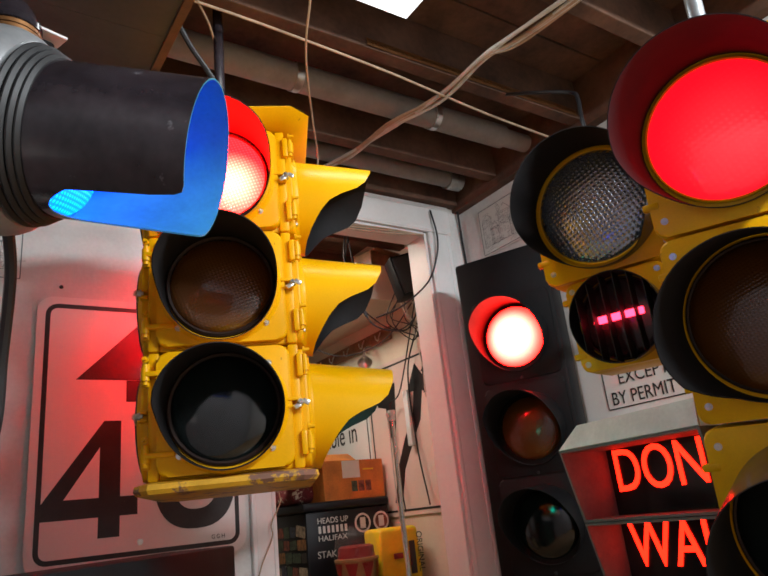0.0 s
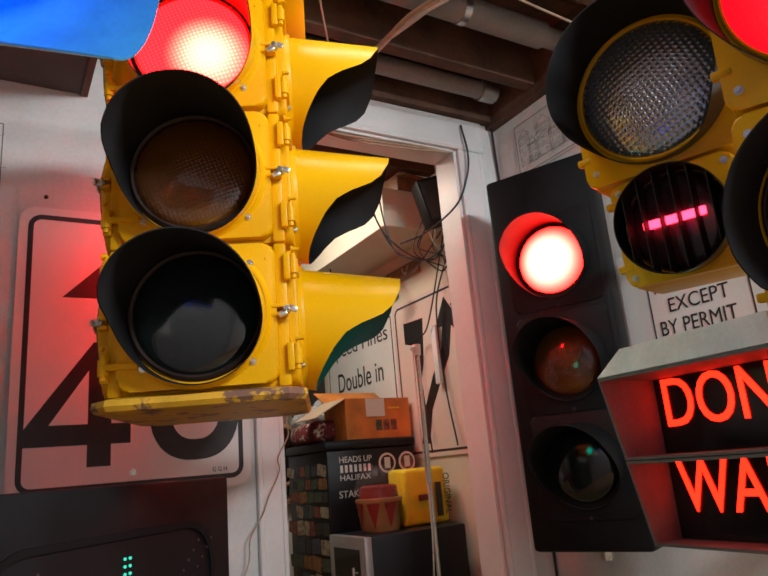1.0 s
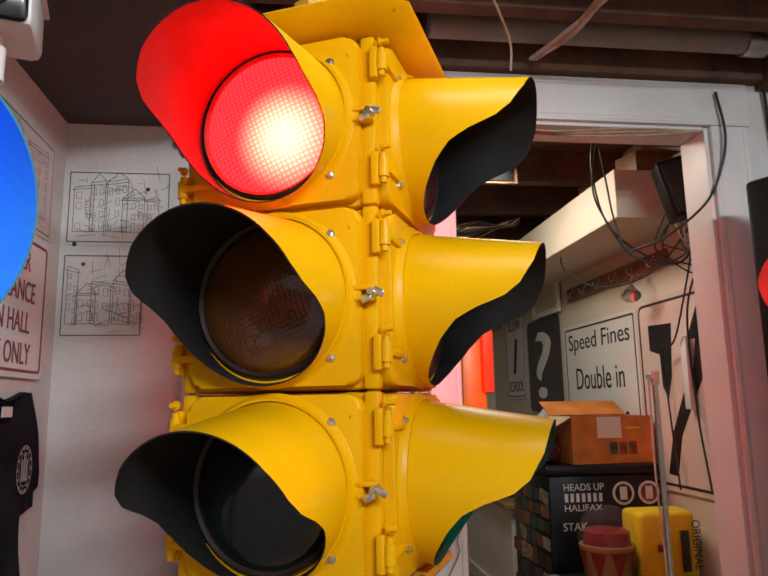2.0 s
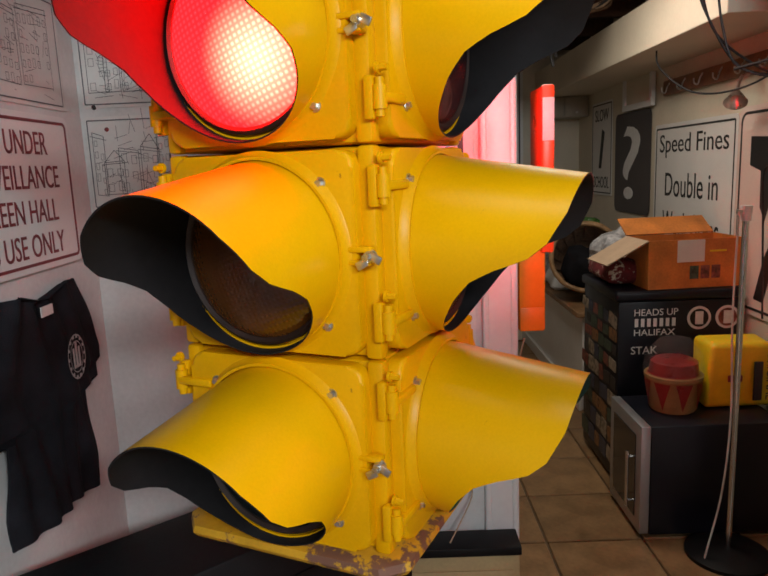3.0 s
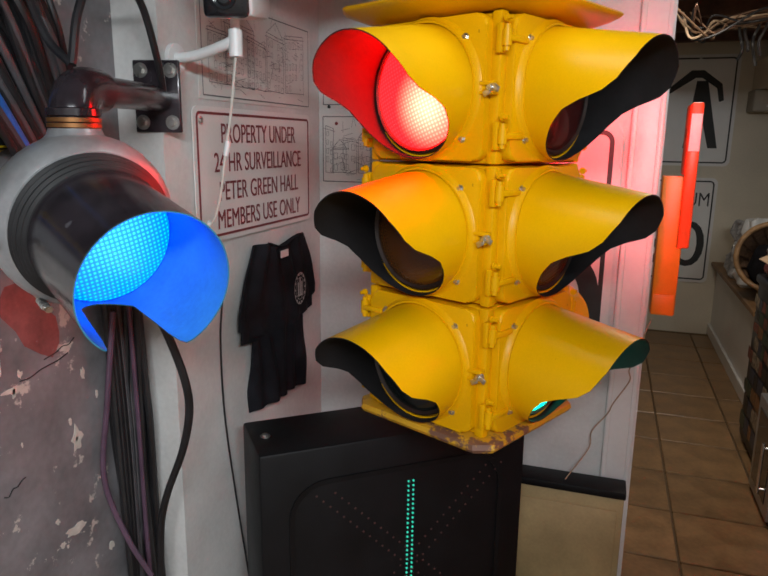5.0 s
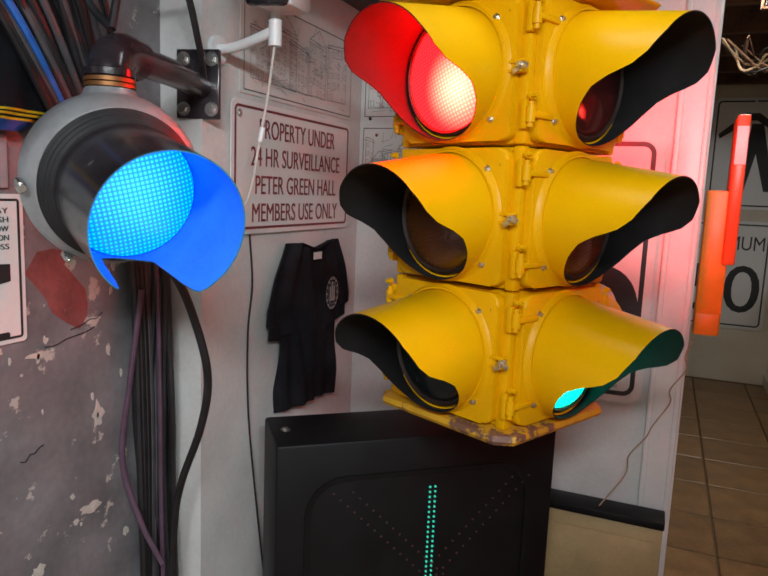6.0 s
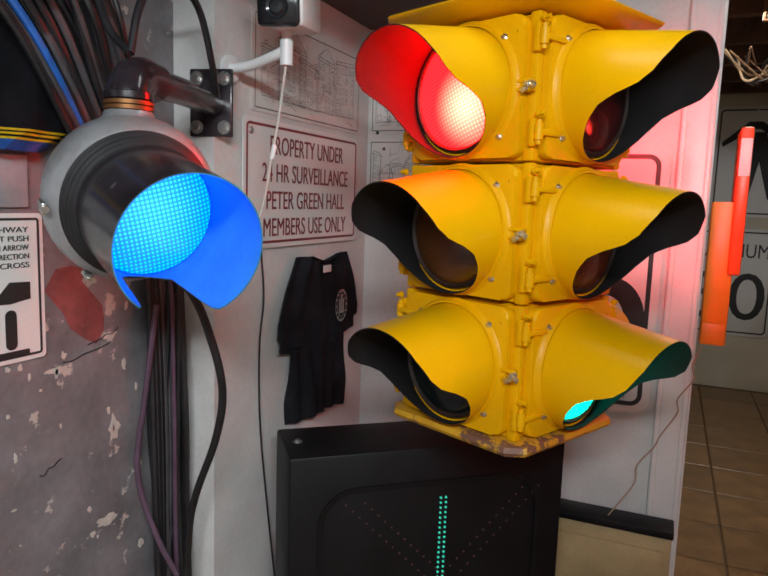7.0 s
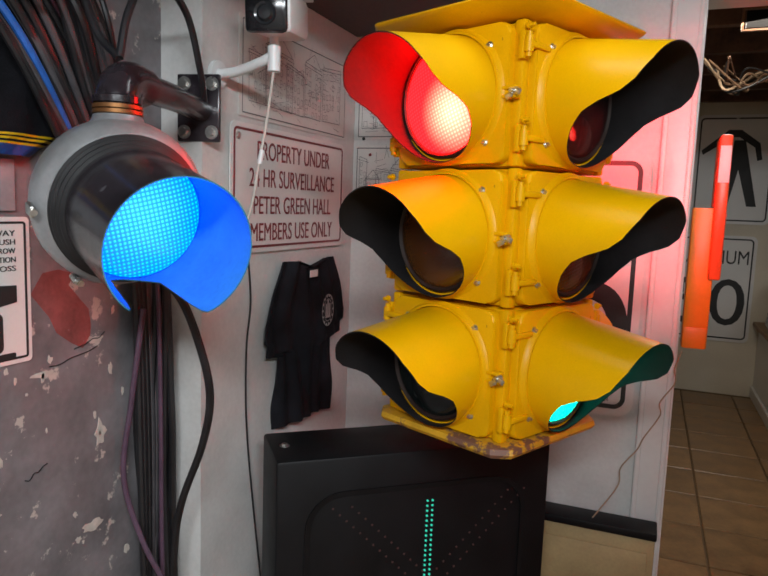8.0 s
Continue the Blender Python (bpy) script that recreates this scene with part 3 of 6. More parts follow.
def four_way_signal():
    sig = thing("traffic_signal", pose(0.594, 1.429, 0.79, 0, 0, -25), "yellow four-way traffic signal with scuffed paint hanging from a pole", "traffic signal")
    D, PITCH = 0.165, 0.2545

    def square(h, c, z):
        return [(h, -h + c, z), (h, h - c, z), (h - c, h, z), (-h + c, h, z), (-h, h - c, z), (-h, -h + c, z), (-h + c, -h, z), (h - c, -h, z)]

    def loft(levels):
        bm = bmesh.new()
        rings = [[bm.verts.new(p) for p in square(*lv)] for lv in levels]
        for a, b in zip(rings, rings[1:]):
            for i in range(8):
                bm.faces.new((a[i], a[(i + 1) % 8], b[(i + 1) % 8], b[i]))
        bm.faces.new(rings[0])
        bm.faces.new(rings[-1])
        return bm

    for i in range(3):
        z = 0.013 + i * PITCH
        bm = span(bmesh.new(), (-0.142, -0.142, z), (0.142, 0.142, z + PITCH - 0.003), 0.008)
        for sx in (-1, 1):
            for sy in (-1, 1):
                span(bm, (sx * 0.128, sy * 0.128, z), (sx * 0.150, sy * 0.150, z + PITCH - 0.002), 0.005)
        part("body_section", bm, YELLOW, sig)
    part("base_plate", loft([(0.150, 0.02, -0.012), (0.170, 0.026, -0.010), (0.176, 0.03, -0.002), (0.174, 0.03, 0.008), (0.155, 0.02, 0.013)]), YELLOW_WORN, sig, "base plate with paint worn to brown metal")
    part("cap", loft([(0.158, 0.02, 0.777), (0.205, 0.04, 0.795), (0.210, 0.04, 0.802), (0.206, 0.04, 0.806), (0.10, 0.03, 0.832), (0.05, 0.014, 0.85)]), YELLOW, sig, "flared cap with chamfered corners")
    bm = rod(bmesh.new(), (0, 0, 0.846), (0, 0, 0.90), 0.036, 0.03)
    rod(bm, (0, 0, 0.90), (0, 0, 0.935), 0.045, seg=8)
    part("hub", bm, YELLOW_WORN, sig)
    part("hanging_pole", rod(bmesh.new(), (0, 0, 0.93), (0, 0, 1.36), 0.013), BLACK_GLOSS, sig, "black hanging pole")

    door_m = door_plate(0.262, 0.243, -D, -0.144)
    lathe(door_m, [(0.125, 0), (0.1205, 0.004), (0.1180, 0.011), (0.1142, 0.011), (0.1142, 0)], Matrix.Translation((0, -D, 0)) @ FACE_UP, 56, close=True)
    first = {}
    lit = {(0, 2): LENS_RED_ON, (1, 0): LENS_GREEN_ON, (2, 2): LENS_RED_REAR}
    off = (LENS_GREEN_OFF, LENS_AMBER_OFF, LENS_RED_OFF)

    def piece(name, make, material, parent, m=Matrix(), label=""):
        if name not in first:
            first[name] = part(name, make(), material, parent, label)
            first[name].matrix_basis = m
            return first[name]
        o = again(first[name], parent, m)
        if label:
            tagged(o, label)
        return o

    for k in range(4):
        turn = Matrix.Rotation(radians(90 * k), 4, "Z")
        for i in range(3):
            at = turn @ Matrix.Translation((0, 0, 0.013 + PITCH * (i + 0.5)))
            d = piece("door", lambda: door_m, YELLOW, sig, at)
            lens_m = lit.get((k, i), off[i])
            lens = part("lens", lens_mesh(0.1035, 0.020), lens_m, d, "lit %s lens" % ("red" if i == 2 or k == 2 else "green") if (k, i) in lit else "unlit dark %s lens" % ("green", "amber", "red")[i])
            lens.matrix_basis = Matrix.Translation((0, -D - 0.009, 0))
            piece("lens_gasket", lambda: ring_mesh(0.1025, 0.1112, 0.012), GASKET, d, Matrix.Translation((0, -D, 0)))
            if k < 3:
                piece("visor", lambda: visor_mesh(0.1135, 0.185, S_H, S_F, tilt=10), (VISOR_YELLOW, VISOR_BLACK), d, Matrix.Translation((0, -D + 0.004, 0)), "cut-away visor, yellow outside and matt black inside")
            for sx in (-1, 1):
                for sz in (-1, 1):
                    piece("screw", lambda: bolt(bmesh.new(), (0, 0, 0), (0, -1, 0), 0.0048, 0.007), STEEL, d, Matrix.Translation((sx * 0.0875, -D, sz * 0.084)))

            def latch():
                bm = bmesh.new()
                span(bm, (0.112, -D - 0.003, 0.004), (0.150, -D + 0.014, 0.011), 0.002)
                span(bm, (0.112, -D - 0.003, -0.011), (0.150, -D + 0.014, -0.004), 0.002)
                return bm

            piece("latch", latch, YELLOW, d)
            piece("wing_nut", lambda: wing_nut(bmesh.new(), 0.148, -D + 0.006, 0), STEEL, d)

            def hinge():
                bm = bmesh.new()
                span(bm, (-0.152, -D - 0.006, -0.0055), (-0.096, -D + 0.010, 0.0055), 0.003)
                rod(bm, (-0.152, -D + 0.003, -0.013), (-0.152, -D + 0.003, 0.013), 0.0085, seg=14)
                rod(bm, (-0.152, -D + 0.003, -0.021), (-0.152, -D + 0.003, 0.021), 0.0055, seg=12)
                span(bm, (-0.160, -D + 0.008, -0.024), (-0.145, -D + 0.02, 0.024), 0.003)
                bolt(bm, (-0.153, -D + 0.004, 0.031), (0, -1, 0), 0.0045, 0.012)
                return bm

            for sz in (-1, 1):
                piece("hinge", hinge, YELLOW, d, Matrix.Translation((0, 0, sz * 0.079)))
    return sig


four_way_signal()


C_H = (0, 0.895, 0.925, 0.940, 0.950, 0.962, 1)
C_F = (1, 1.0, 0.985, 0.90, 0.60, 0.28, 0.13)


def blue_signal():
    """Single-section lamp with a round cast body, hung from a black pipe elbow."""
    sig = thing("blue_signal", pose(0.121, 0.876, 1.215, 13, 5, 60.8), "black single traffic signal with silver housing and lit blue lens", "traffic signal")
    prof = [(0, 0.135), (0.05, 0.130), (0.09, 0.114), (0.120, 0.090), (0.132, 0.060), (0.1355, 0.036), (0.134, 0.020), (0.128, 0.006), (0.1195, -0.003), (0.10, -0.005)]
    back = Matrix.Rotation(radians(-90), 4, "X")
    part("housing", lathe(bmesh.new(), prof, back, 64), ALU, sig, "round grey cast housing")
    for y, r in ((-0.009, 0.1185), (-0.0185, 0.1160), (-0.0265, 0.1115), (-0.034, 0.1075)):
        part("gasket_ring", lathe(bmesh.new(), [(r - 0.016, -0.005), (r - 0.004, -0.005), (r, -0.001), (r, 0.001), (r - 0.004, 0.005), (r - 0.016, 0.005)], Matrix.Translation((0, y, 0)) @ FACE_UP, 64, close=True), RUBBER, sig)
    lens = part("lens", lens_mesh(0.0985, 0.020), LENS_BLUE_ON, sig, "lit blue lens with a square prism pattern")
    lens.matrix_basis = Matrix.Translation((0, -0.048, 0))
    v = part("visor", visor_mesh(0.1015, 0.203, C_H, C_F, tilt=0, flare=0.012, seg=144), (BLACK_GLOSS, VISOR_LAMP_BLUE), sig, "black tunnel visor with a slot along the bottom")
    v.matrix_basis = Matrix.Translation((0, -0.028, 0))
    for a in (205, 262):
        bm = bmesh.new()
        turn = Matrix.Rotation(radians(a), 4, "Y")
        box(bm, (0, 0.008, 0.138), (0.018, 0.034, 0.008), 0.003, turn)
        rod(bm, turn @ Vector((0, -0.012, 0.137)), turn @ Vector((0, 0.002, 0.137)), 0.0055, seg=12)
        part("clip", bm, STEEL, sig)
    inv = sig.matrix_world.inverted()
    top = (0.087, 0.893)
    part("collar", lathe(bmesh.new(), [(0.066, -0.040), (0.052, -0.020), (0.041, -0.010), (0.037, 0.0), (0.0, 0.0)], inv @ Matrix.Translation((top[0], top[1], 1.362)), 36), ALU, sig, "cast collar on top of the housing")
    bm = bmesh.new()
    for z in (1.3635, 1.3715):
        rod(bm, inv @ Vector((top[0], top[1], z)), inv @ Vector((top[0], top[1], z + 0.006)), 0.0385, seg=32)
    part("clamp_ring", bm, BRASS, sig, "rusty orange clamp ring")
    bm = tube(bmesh.new(), [(top[0], top[1], 1.377), (top[0], top[1], 1.390), (top[0] - 0.004, top[1] + 0.012, 1.410), (top[0] - 0.013, top[1] + 0.040, 1.421), (top[0] - 0.022, top[1] + 0.080, 1.421)], 0.034, 24, m=inv)
    lathe(bm, [(0.034, 0), (0.0385, 0.002), (0.0385, 0.012), (0.034, 0.014)], inv @ Matrix.Translation((top[0], top[1], 1.3785)), 28)
    part("elbow", bm, BLACK_GLOSS, sig, "chipped black pipe elbow")
    part("pipe_arm", tube(bmesh.new(), [(top[0] - 0.014, top[1] + 0.06, 1.421), (0.03, 1.1, 1.424), (-0.042, 1.28, 1.428)], 0.025, 20, m=inv), BLACK_GLOSS, sig, "chipped black pipe arm")
    m = inv @ pose(-0.049, 1.282, 1.433, 0, 0, 12)
    part("wall_plate", box(bmesh.new(), (0, 0, 0), (0.098, 0.012, 0.145), 0.003, m), BLACK_GLOSS, sig, "square black wall plate with four bolts")
    for sx in (-1, 1):
        for sz in (-1, 1):
            bm = bolt(bmesh.new(), m @ Vector((sx * 0.032, -0.006, sz * 0.052)), (m.to_3x3() @ Vector((0, -1, 0))), 0.010, 0.009)
            part("bolt", bm, STEEL, sig)


blue_signal()


def hung_signal(name, m, label, sections, width, group="", body=YELLOW, tilt=3.0):
    """Row of signal sections; each: lens radius, lens material, visor length, visor heights and cuts, lining, what the lens is."""
    sig = thing(name, m, label, "traffic signal", group)
    z = 0.0
    for r, lens_m, vl, hs, fs, what, h, skin in sections:
        zc = z - h / 2
        w = width if r < 0.12 else width * 1.35
        part("section_body", span(bmesh.new(), (-w / 2, 0.02, zc - h / 2 + 0.002), (w / 2, 0.17, zc + h / 2 - 0.002), 0.02), body, sig)
        d = part("door", door_plate(w, h - 0.008, -0.002, 0.02), body, sig)
        d.matrix_basis = Matrix.Translation((0, 0, zc))
        part("lens", lens_mesh(r, 0.02 * r / 0.1), lens_m, d, what)
        part("lens_gasket", ring_mesh(r * 0.985, r * 1.03, 0.006), body if lens_m in (LENS_RED_FLAT, LENS_CLEAR) else GASKET, d)
        part("visor", visor_mesh(r * 1.08, vl, hs, fs, tilt=tilt), skin, d, "black visor, open below")
        for sx in (-1, 1):
            for sz in (-1, 1):
                part("screw", bolt(bmesh.new(), (sx * w * 0.43, -0.002, sz * h * 0.40), (0, -1, 0), 0.005, 0.006), STEEL, d)
        for sz in (-0.3, 0.3):
            part("hinge", span(bmesh.new(), (-w / 2 - 0.014, -0.004, sz * h - 0.008), (-w / 2 + 0.02, 0.014, sz * h + 0.008), 0.004), body, d)
        z -= h
    return sig


T_H = (0, 0.6, 0.75, 0.85, 0.93, 1)
T_F = (1, 1.0, 0.9, 0.6, 0.3, 0.2)
DARK = (BLACK_GLOSS, VISOR_BLACK)
near = hung_signal("traffic_signal_lit_red", pose(1.303, 0.570, 1.545, 6, 2.3, -70), "yellow three-lens traffic signal with black visors, red lens lit", [
    (0.146, LENS_RED_FLAT, 0.24, T_H, T_F, "lit red lens", 0.378, DARK),
    (0.146, LENS_AMBER_OFF, 0.24, T_H, T_F, "unlit amber lens", 0.385, DARK),
    (0.146, LENS_GREEN_OFF, 0.24, T_H, T_F, "unlit dark green lens", 0.385, DARK)], 0.25, tilt=9)
part("hanging_pole", rod(bmesh.new(), (0.0, 0.09, -0.02), (0.0, 0.15, 0.60), 0.018), GALV, near, "galvanised hanging pole")

crossing = hung_signal("traffic_signal_clear", pose(1.40, 0.975, 1.562, 3, 0, -71), "yellow signal with large clear lens and louvred red lens", [
    (0.15, LENS_CLEAR, 0.145, T_H, T_F, "unlit clear prismatic lens", 0.355, DARK),
    (0.1, LENS_RED_OFF, 0.06, (0, 1), (1, 1), "dark red lens with a lit bar", 0.236, DARK)], 0.25)


def louvre():
    d = [c for c in crossing.children if c.name.startswith("door")][1]
    for i in range(6):
        x = -0.083 + i * 0.033
        h = 2 * math.sqrt(max(0.0005, 0.108 ** 2 - x * x))
        part("louvre_slat", box(bmesh.new(), (x, -0.035, 0), (0.002, 0.05, h)), VISOR_BLACK, d)
    part("lit_bar", span(bmesh.new(), (-0.062, -0.030, -0.008), (0.062, -0.024, 0.010), 0.003), LED_RED, d, "bright red lit bar")
    part("wall_arm", rod(bmesh.new(), (0, 0.16, -0.30), (-0.10, 0.52, -0.30), 0.018), GALV, crossing, "galvanised wall arm")


louvre()


def wall_signal():
    """Black three-lens signal on the side wall, with a wide black backplate."""
    sig = thing("wall_traffic_signal", pose(1.769, 1.680, 0.368, 0, 0, -66), "wide black three-lens traffic signal on the wall, red lens lit", "traffic signal")
    part("backplate", span(bmesh.new(), (-0.198, 0, 0), (0.165, 0.11, 1.215), 0.014), BLACK_PLAIN, sig, "wide black housing")
    for z, lens_m, what in ((0.885, LENS_RED_BRIGHT, "brightly lit red lens"), (0.56, LENS_AMBER_OFF, "unlit amber lens"), (0.245, LENS_GREEN_OFF, "unlit dark green lens")):
        d = part("door", door_plate(0.30, 0.31, -0.004, 0.003), BLACK_PLAIN, sig)
        d.matrix_basis = Matrix.Translation((0.0, 0, z))
        lens = part("lens", lens_mesh(0.108, 0.03), lens_m, d, what)
        lens.matrix_basis = Matrix.Translation((0, -0.004, 0))
        v = part("visor", visor_mesh(0.124, 0.15, (0, 0.3, 0.55, 0.8, 1), (1, 0.85, 0.5, 0.2, 0.1), tilt=4), (BLACK_PLAIN, VISOR_BLACK), d, "short black visor")
        v.matrix_basis = Matrix.Translation((0, -0.004, 0))
        part("screw", bolt(bmesh.new(), (0, -0.004, -0.150), (0, -1, 0), 0.004, 0.004), RUBBER, d)
    part("bottom_nut", rod(bmesh.new(), (0, 0.08, -0.03), (0, 0.08, 0.004), 0.02, seg=6), STEEL, sig)


wall_signal()


def walk_sign():
    """Two-line crossing sign: each line of letters sits deep inside a grey hood."""
    sig = thing("crossing_sign", pose(1.36, 1.205, 0.452, 0, 0, -93), "grey hooded crossing sign with glowing red letters", "crossing sign")
    w, h, dep = 0.40, 0.175, 0.165
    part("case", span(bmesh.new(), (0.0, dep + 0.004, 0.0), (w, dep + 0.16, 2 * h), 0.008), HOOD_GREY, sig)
    for k, word in ((1, "DONT"), (0, "WALK")):
        z = k * h
        t = 0.006
        bm = span(bmesh.new(), (0, 0, z + 0.001), (w, dep, z + h - 0.001))
        for v in bm.verts:  # the mouth leans back towards its foot
            if v.co.y < 0.01:
                v.co.y = (2 * h - v.co.z) * 0.24
        bmesh.ops.delete(bm, geom=[f for f in bm.faces if abs(f.normal.y) > 0.9], context="FACES_ONLY")
        bmesh.ops.solidify(bm, geom=bm.faces[:], thickness=t)
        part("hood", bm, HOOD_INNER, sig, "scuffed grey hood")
        face = part("face", span(bmesh.new(), (t, dep - 0.004, z + t), (w - t, dep + 0.003, z + h - t)), PLASTIC_BLACK, sig)
        lettering("word", word, 0.335, 0.104, NEON_RED, face, Matrix.Translation((0.028, dep - 0.008, z + 0.062)), "glowing red letters", 0.003)
    bm = bmesh.new()
    prism(bm, [(0.0, 0.0), (w, 0.0), (w - 0.012, 0.062), (0.055, 0.058)], 0.006, pose(0, 0.0, 2 * h + 0.001, -22))
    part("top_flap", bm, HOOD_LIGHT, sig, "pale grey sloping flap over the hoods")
    part("bracket", span(bmesh.new(), (0.16, dep + 0.16, 0.12), (0.22, 0.62, 0.18), 0.004), STEEL, sig)


walk_sign()


# ---------------------------------------------------------------- signs
def sign(name, m, w, h, label, sheet=SIGN_WHITE, border=INK_BLACK, inset=0.014, bt=0.007, r=0.03, thick=0.003, group=""):
    """Sheet-metal sign: m is its centre, facing -y."""
    s = thing(name, m, label, "sign", group)
    bm = bmesh.new()
    prism(bm, rounded(w, h, r), thick)
    part("plate", bm, sheet, s)
    if border:
        part("border", frame_ring(bmesh.new(), w - 2 * inset, h - 2 * inset, max(0.006, r - inset * 0.5), bt, 0.0012, Matrix.Translation((0, -0.0012, 0))), border, s, smooth=0)
    return s


def shape(name, outline, material, parent, label="", y=-0.0014):
    return part(name, prism(bmesh.new(), outline, 0.0013, Matrix.Translation((0, y, 0))), material, parent, label, smooth=0)


def screw_on(parent, *places):
    for x, z in places:
        part("screw", bolt(bmesh.new(), (x, -0.001, z), (0, -1, 0), 0.006, 0.004), STEEL, parent)


def text(parent, words, x, z, w, h, material=INK_BLACK, y=-0.0014):
    return lettering("lettering", words, w, h, material, parent, Matrix.Translation((x, y, z)))


EAST = -90  # a sign on the wall to the east faces -x; west: +x
s = sign("speed_sign", pose(0.578, 2.076, 1.026, 0, 0, 0), 0.61, 0.765, "white speed limit ahead sign with black arrow and worn border", border=SIGN_BLACK, inset=0.022, bt=0.013, r=0.045)
shape("arrow_head", [(-0.195, 0.135), (0.195, 0.135), (0.0, 0.33)], SIGN_BLACK, s, "black arrow head")
shape("arrow_shaft", [(-0.055, 0.07), (0.055, 0.07), (0.055, 0.134), (-0.055, 0.134)], SIGN_BLACK, s)
shape("numeral_four", [(-0.125, -0.305), (-0.068, -0.305), (-0.068, -0.250), (-0.02, -0.250), (-0.02, -0.198), (-0.068, -0.198), (-0.068, 0.015), (-0.115, 0.015), (-0.270, -0.205), (-0.270, -0.250), (-0.125, -0.250)], SIGN_BLACK, s, "black numeral")
shape("numeral_counter", [(-0.125, -0.198), (-0.125, -0.06), (-0.215, -0.198)], SIGN_WHITE, s, "white inside of the numeral", -0.0018)


def oval_ring(bm, cx, cz, rx, rz, t, m):
    k = 40
    rings = []
    for q in (0, t):
        rings.append([bm.verts.new(m @ Vector((cx + (rx - q) * math.copysign(abs(math.cos(a)) ** 0.8, math.cos(a)), 0, cz + (rz - q) * math.copysign(abs(math.sin(a)) ** 0.8, math.sin(a))))) for a in [2 * math.pi * i / k for i in range(k)]])
    for i in range(k):
        j = (i + 1) % k
        bm.faces.new((rings[0][i], rings[0][j], rings[1][j], rings[1][i]))
    return bm


part("numeral_zero", oval_ring(bmesh.new(), 0.150, -0.145, 0.125, 0.16, 0.055, Matrix.Translation((0, -0.0014, 0))), SIGN_BLACK, s, "black numeral", smooth=0)
screw_on(s, (-0.012, -0.325), (-0.012, 0.352))
text(s, "G G H", 0.195, -0.340, 0.04, 0.012)

s = sign("surveillance_sign", pose(-0.030, 1.684, 1.264, 0, 0, 90), 0.62, 0.315, "white property surveillance sign with maroon lettering and border", border=INK_RED, inset=0.012, bt=0.006, r=0.02)
for i, (words, w) in enumerate((("PROPERTY UNDER", 0.40), ("24 HR SURVEILLANCE", 0.47), ("PETER GREEN HALL", 0.43), ("MEMBERS USE ONLY", 0.455))):
    text(s, words, -w / 2 + 0.005, 0.075 - i * 0.068, w, 0.046, INK_RED)
screw_on(s, (-0.28, 0.125))

s = sign("crossing_button_sign", pose(-0.145, 0.80, 1.061, 0, 0, 90), 0.24, 0.262, "white crossing button sign with black print", r=0.008, inset=0.008, bt=0.004)
for i, words in enumerate(("HIGHWAY", "MUST PUSH", "WITH ARROW", "IN DIRECTION", "TO CROSS")):
    text(s, words, 0.0, 0.098 - i * 0.0155, 0.09, 0.0095)
shape("pointing_bar", [(-0.09, 0.0), (0.03, -0.008), (0.05, 0.012), (0.09, 0.010), (0.09, -0.02), (0.05, -0.026), (-0.09, -0.018)], INK_BLACK, s, "black pointing shape")
shape("print_bar", rounded(0.022, 0.07, 0.01, x0=0.05, z0=-0.072), INK_BLACK, s, "plain black bar")
shape("print_bar", rounded(0.11, 0.010, 0.003, x0=0.03, z0=-0.115), INK_BLACK, s)

s = sign("permit_sign", pose(1.955, 1.31, 1.07, 0, 0, EAST), 0.55, 0.34, "white permit parking sign with black lettering, against the wall", r=0.01, border=None)
for i, (words, w) in enumerate((("12:01AM-7AM", 0.36), ("EXCEPT", 0.26), ("BY PERMIT", 0.33))):
    text(s, words, -0.155 if i != 1 else -0.115, 0.02 - i * 0.064, w * 0.74, 0.042)
part("print_frame", frame_ring(bmesh.new(), 0.32, 0.28, 0.006, 0.004, 0.0012, Matrix.Translation((-0.02, -0.0012, 0.018))), INK_BLACK, s, smooth=0)
part("shelf_strip", span(bmesh.new(), (-0.28, -0.03, -0.185), (0.28, 0.012, -0.172), 0.003), STEEL, s, "metal strip under the sign")

# kitchen wall
KX = 2.022
s = sign("lane_arrow_sign", pose(KX, 2.80, 1.068, 0, 0, EAST), 0.585, 0.77, "faded pinkish sign with bent black arrow and black border", sheet=SIGN_PINK, inset=0.02, bt=0.01, r=0.05)
shape("arrow_shaft", [(-0.125, -0.32), (-0.06, -0.325), (-0.01, -0.17), (0.085, -0.045), (0.165, 0.05), (0.205, 0.188), (0.135, 0.192), (0.11, 0.09), (0.02, -0.02), (-0.07, -0.16)], SIGN_BLACK, s, "black bent shaft")
shape("arrow_head", [(0.075, 0.185), (0.12, 0.192), (0.20, 0.186), (0.235, 0.165), (0.262, 0.185), (0.25, 0.22), (0.168, 0.325)], SIGN_BLACK, s, "black arrow head")
shape("arrow_bar", [(-0.195, 0.17), (-0.12, 0.15), (-0.115, 0.02), (-0.08, -0.03), (-0.045, 0.06), (-0.02, 0.267), (-0.195, 0.275)], SIGN_BLACK, s, "black bar")
s = sign("speed_fines_sign", pose(KX, 3.50, 1.05, 0, 0, EAST), 0.81, 0.77, "white road works sign about doubled speeding fines, black lettering", inset=0.018, bt=0.008, r=0.02)
for i, (words, w) in enumerate((("Speed Fines", 0.68), ("Double in", 0.53), ("Work Areas", 0.57))):
    text(s, words, -w / 2, 0.225 - i * 0.18, w, 0.11)
